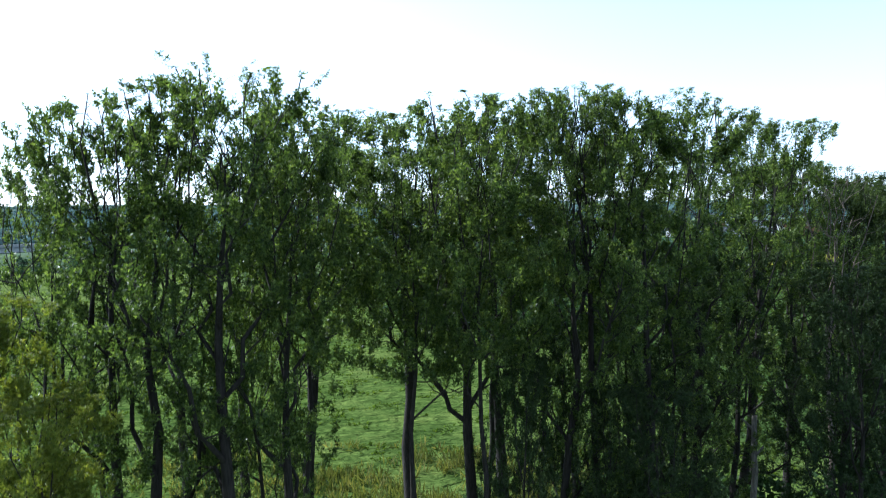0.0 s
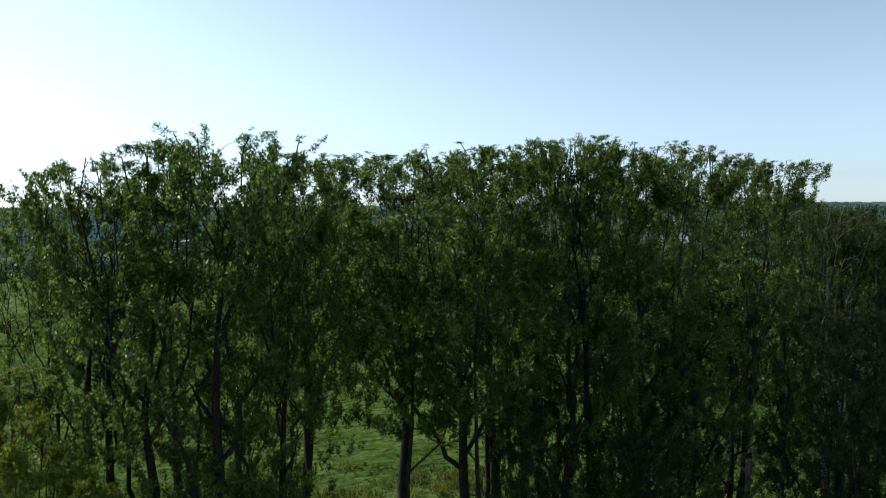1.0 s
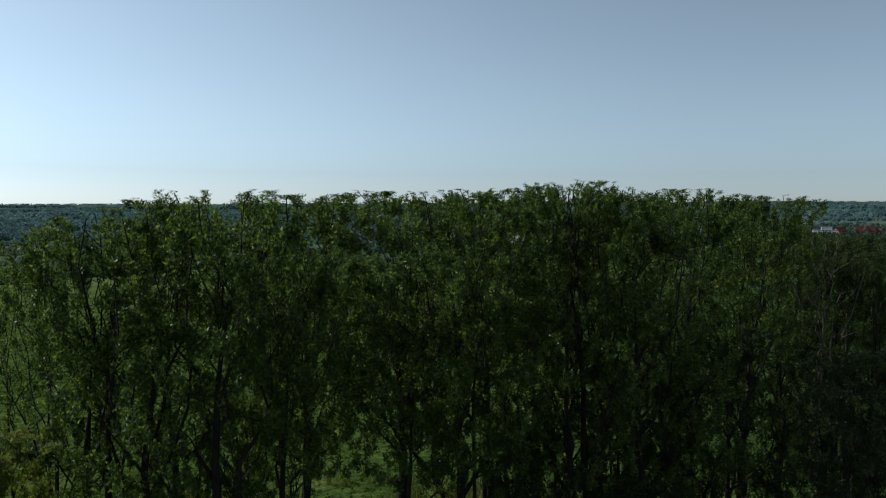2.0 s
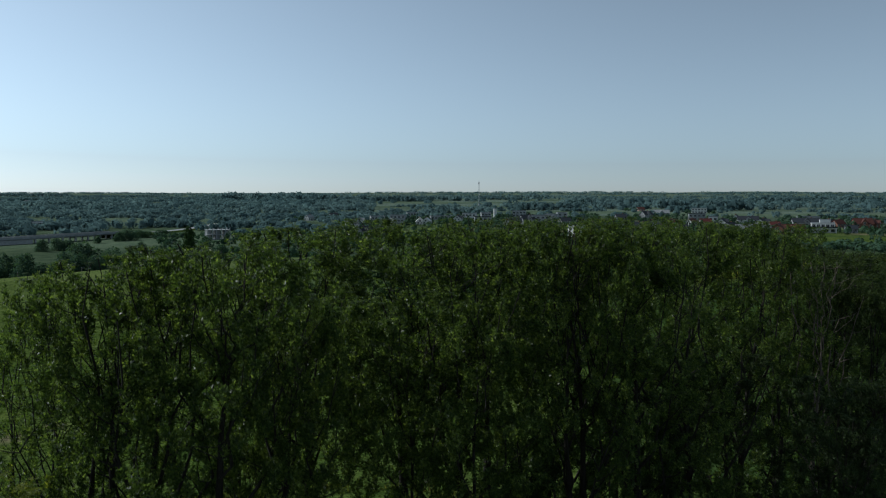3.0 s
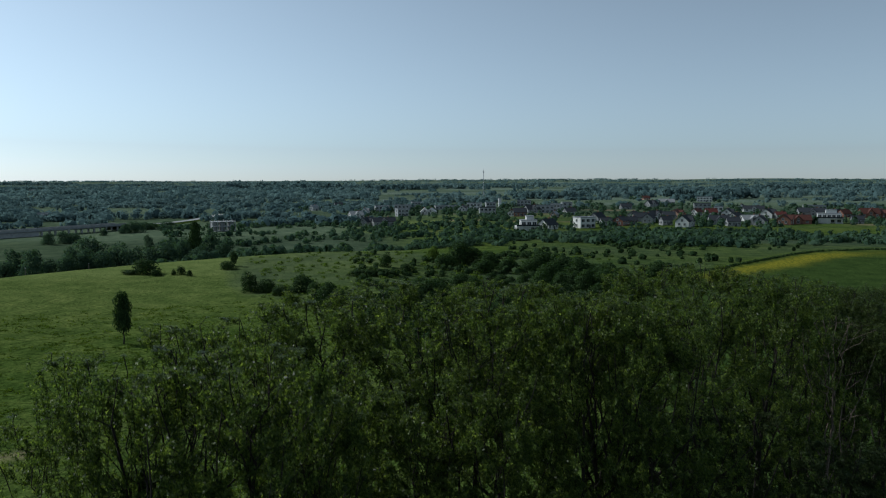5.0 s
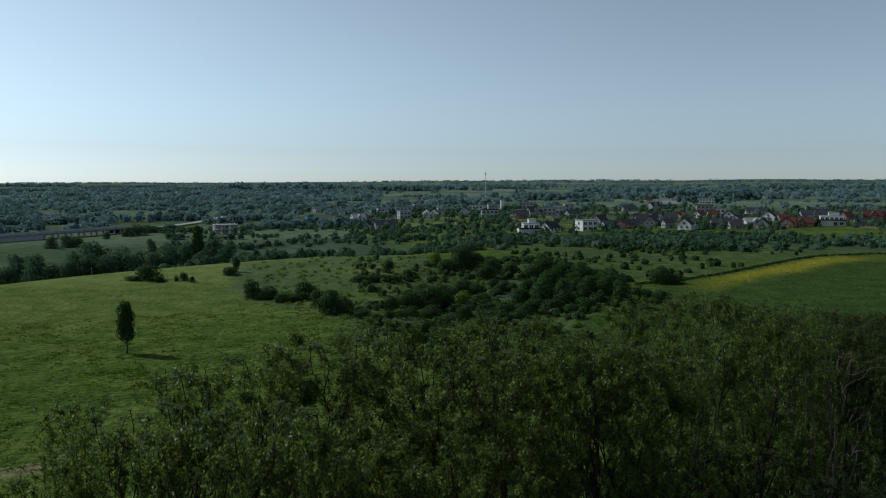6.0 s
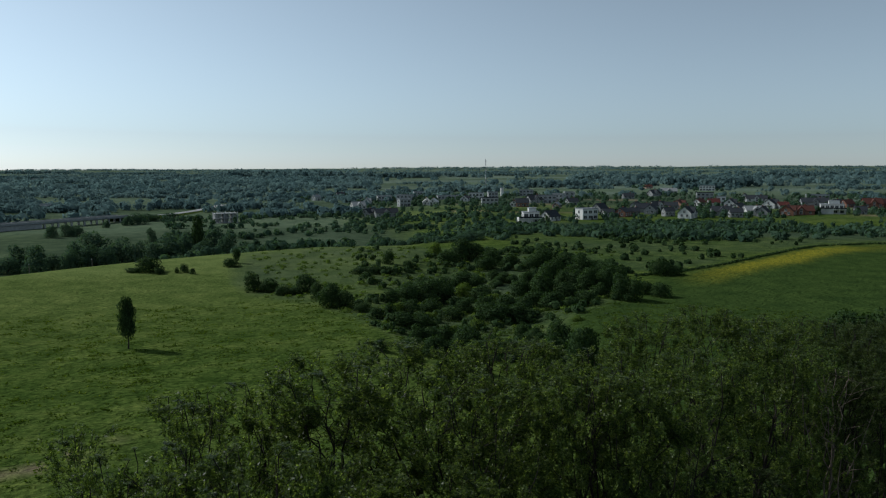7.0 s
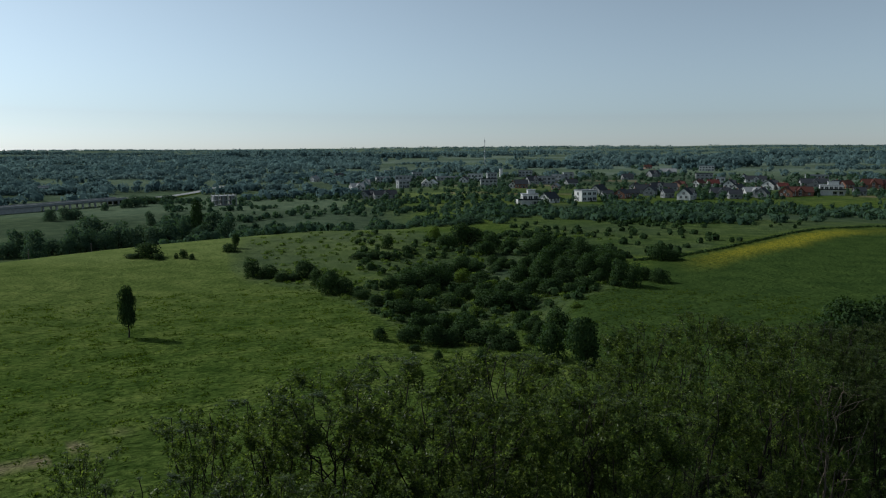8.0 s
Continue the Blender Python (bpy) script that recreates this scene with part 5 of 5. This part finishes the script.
tree_belt(365, 1570, 468, 1517, 20.0, 80)
tree_belt(261, 1245, 352, 1231, 13.2, 26)
tree_belt(379, 1293, 471, 1275, 20.0, 80)
tree_belt(414, 1194, 501, 1173, 20.0, 80)
tree_belt(317, 1028, 403, 1027, 11.6, 23)
tree_belt(794, 1914, 937, 1879, 20.0, 80)
tree_belt(929, 1923, 1136, 1879, 20.0, 80)
tree_belt(526, 1211, 577, 1192, 10.9, 16)
tree_belt(483, 997, 584, 964, 6.6, 10)
tree_belt(417, 797, 477, 786, 6.5, 10)
tree_belt(297, 811, 319, 811, 5.5, 5)
tree_belt(401, 947, 438, 934, 5.0, 5)
tree_belt(552, 1043, 576, 1029, 10.9, 11)
tree_belt(180, 1097, 231, 1026, 6.4, 13)

# ---- village ----
house("gable", -74, 628, 12.6, WHITE, GREY, 20)
house("gable", -54, 527, 12.2, GREY, DARK, 60)
house("gable", -42, 523, 17.7, GREY, DARK, 15)
house("gable", -75, 712, 7.7, WHITE, GREY, 80)
house("flat", -63, 765, 15.3, CONCRETE, FLATGREY, 10)
house("flat", -41, 759, 17.5, CONCRETE, FLATGREY, -15)
house("flat", -36, 647, 10.9, CONCRETE, FLATGREY, 20)
house("flat", -72, 965, 10.4, CONCRETE, FLATGREY, 5)
house("gable", -16, 656, 6.0, WHITE, WHITE, 90)
house("gable", -10, 652, 7.0, WHITE, WHITE, 80)
house("flat", 3, 752, 23.1, CONCRETE, FLATGREY, 8)
house("gable", 19, 692, 8.5, WHITE, DARK, 80)
house("flat", 31, 727, 14.5, WHITE, FLATGREY, -10)
house("flat", 37, 611, 14.1, CONCRETE, DARK, 5)
house("gable", 55, 587, 5.0, WHITE, RED, 85)
house("gable", 61, 585, 10.8, BRICK, DARK, 10)
house("flat", 88, 799, 14.8, CONCRETE, FLATGREY, 0)
house("gable", 78, 643, 14.9, GREY, DARK, 30)
house("flat", 89, 646, 17.0, CONCRETE, FLATGREY, 12)
house("flat", 106, 688, 10.7, CONCRETE, FLATGREY, -20)
house("gable", 85, 562, 5.2, PINK, GREY, 70)
house("modern", 46, 407, 12.6, WHITE, FLATGREY, 8)
house("gable", 61, 429, 10.0, WHITE, DARK, 55)
house("flat", 85, 444, 11.8, WHITE, FLATGREY, 35)
house("gable", 112, 465, 8.8, BRICK, DARK, 70)
house("gable", 121, 473, 6.7, BRICK, DARK, 20)
house("gable", 136, 506, 12.0, GREY, DARK, 15)
house("gable", 155, 538, 12.9, WHITE, DARK, 40)
house("gable", 164, 536, 9.5, GREY, DARK, 10)
house("gable", 174, 548, 10.6, PINK, RED, 70)
house("gable", 147, 447, 10.8, WHITE, DARK, 75)
house("gable", 202, 586, 8.6, WHITE, RED, 60)
house("gable", 213, 586, 9.6, WHITE, DARKRED, 20)
house("flat", 228, 610, 7.0, WHITE, FLATGREY, 0)
house("gable", 221, 571, 9.4, WHITE, DARK, 80)
house("flat", 252, 717, 16.3, GREY, DARK, 8)
house("gable", 222, 785, 12.5, GREY, DARK, 45)
house("gable", 255, 842, 18.9, GREY, GREY, 10)
house("gable", 285, 1037, 11.5, PINK, RED, 30)
house("flat", 337, 950, 18.5, WHITE, FLATGREY, 0)
house("gable", 175, 468, 13.0, GREY, DARK, 12)
house("gable", 281, 693, 6.3, WHITE, DARK, 85)
house("gable", 281, 667, 18.9, WHITE, DARK, 10)
house("gable", 198, 474, 14.2, WHITE, GREY, 30)
house("gable", 244, 552, 12.0, WHITE, DARK, 75)
house("gable", 228, 475, 17.8, BRICK, RED, 15)
house("gable", 219, 472, 8.0, BRICK, RED, 80)
house("gable", 286, 572, 21.6, GREY, DARK, 15)
house("modern", 250, 481, 19.1, WHITE, FLATGREY, 5)
house("flat", 378, 750, 21.9, CONCRETE, FLATGREY, 5)
house("gable", 300, 551, 8.7, BRICK, RED, 50)
house("gable", 316, 547, 14.5, BRICK, RED, 20)
house("gable", 327, 550, 10.8, BRICK, RED, 70)
house("flat", -1098, 1874, 15.0, WHITE, FLATGREY, 0)
house("flat", -1075, 1943, 15.3, WHITE, FLATGREY, 0)
house("flat", -332, 612, 8.5, WHITE, FLATGREY, 0)
house("gable", 105, 611, 10.5, GREY, DARK, 30)
house("gable", 106, 506, 9.5, GREY, DARK, 60)
house("gable", 102, 462, 5.8, GREY, DARK, 20)
house("gable", 144, 556, 7.0, GREY, DARK, 70)
house("gable", 136, 487, 7.0, GREY, DARK, 80)
house("gable", 140, 463, 7.4, GREY, DARK, 30)
house("gable", 206, 518, 8.5, GREY, DARK, 60)
house("gable", 178, 452, 8.2, GREY, DARK, 15)
house("gable", 249, 544, 8.3, GREY, DARKRED, 25)
house("gable", 294, 554, 9.6, GREY, DARK, 60)
house("gable", 200, 464, 6.2, GREY, DARK, 80)
house("gable", 266, 473, 7.5, GREY, DARK, 20)
house("gable", 180, 726, 11.5, GREY, DARK, 20)
house("flat", 49, 758, 10.5, CONCRETE, FLATGREY, 10)
house("flat", -29, 844, 14.2, CONCRETE, FLATGREY, 10)
house("gable", -124, 879, 10.9, GREY, DARK, 20)
house("gable", -138, 792, 8.6, WHITE, GREY, 40)
house("flat", 122, 726, 10.2, CONCRETE, FLATGREY, 10)
skeleton_house(-142, 475, 14.4)
radio_mast(59, 1066, 45)
tower(62, 802, 9.5)

# gardens: small trees and hedges close round each house
gd = np.random.default_rng(301)
near = np.repeat(np.array([h for h in HOUSES if h[1] < 1100], float), 12, 0)
ga, gdist = gd.uniform(0, 6.28, len(near)), gd.uniform(8, 22, len(near))
gardens_x, gardens_y = near[:, 0] + gdist * np.cos(ga), near[:, 1] + gdist * np.sin(ga)
hx, hy = np.array(HOUSES)[None, :, 0], np.array(HOUSES)[None, :, 1]
to_house = np.hypot(gardens_x[:, None] - hx, gardens_y[:, None] - hy)
clear = (np.min(to_house, 1) > 7.5) & ~np.any((to_house < 20) & (gardens_y[:, None] < hy - 2) & (np.abs(gardens_x[:, None] - hx * gardens_y[:, None] / hy) < 6), 1)
gardens_x, gardens_y = gardens_x[clear], gardens_y[clear]
wood("garden_trees", gardens_x, gardens_y, gd.uniform(1.5, 6.5, len(gardens_x)), gd.uniform(1.8, 5.5, len(gardens_x)), LEAF_MID_HAZE, 40, 302, "garden trees and bushes round the village houses")


def open_view(x, y):
    """Keeps growth off the houses and off the camera's line of sight to them."""
    hx, hy = np.array(HOUSES)[:, 0], np.array(HOUSES)[:, 1]
    hr = np.hypot(hx, hy)
    dx, dy = np.asarray(x)[:, None] - hx, np.asarray(y)[:, None] - hy
    ahead = -(dx * hx + dy * hy) / hr
    aside = np.abs(dx * hy - dy * hx) / hr
    return ~np.any((np.abs(ahead - 14) < 24) & (aside < 9), axis=1)


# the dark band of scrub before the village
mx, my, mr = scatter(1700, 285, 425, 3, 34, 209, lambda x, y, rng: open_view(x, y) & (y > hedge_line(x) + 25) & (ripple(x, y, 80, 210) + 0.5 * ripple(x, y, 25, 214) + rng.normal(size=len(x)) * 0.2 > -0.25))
wood("scrub_band", mx, my, mr.uniform(1.2, 4.2, len(mx)), mr.uniform(2.0, 5.5, len(mx)), LEAF_MID_HAZE, 40, 211, "dense band of dark scrub before the village", "shrubs", 1.1)
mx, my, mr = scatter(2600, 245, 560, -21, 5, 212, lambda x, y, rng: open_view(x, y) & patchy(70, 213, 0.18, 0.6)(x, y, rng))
wood("valley_scrub", mx, my, mr.uniform(1.2, 4.0, len(mx)), mr.uniform(1.8, 5.0, len(mx)), LEAF_MID_HAZE, 34, 215, "scattered dark shrubs on the valley floor", "shrubs", 1.2)
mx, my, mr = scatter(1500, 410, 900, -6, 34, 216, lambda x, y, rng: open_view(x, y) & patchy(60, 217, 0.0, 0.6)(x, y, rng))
wood("village_greenery", mx, my, mr.uniform(1.5, 6.0, len(mx)), mr.uniform(2.0, 6.0, len(mx)), LEAF_MID_HAZE, 36, 218, "garden trees and hedges between the houses")
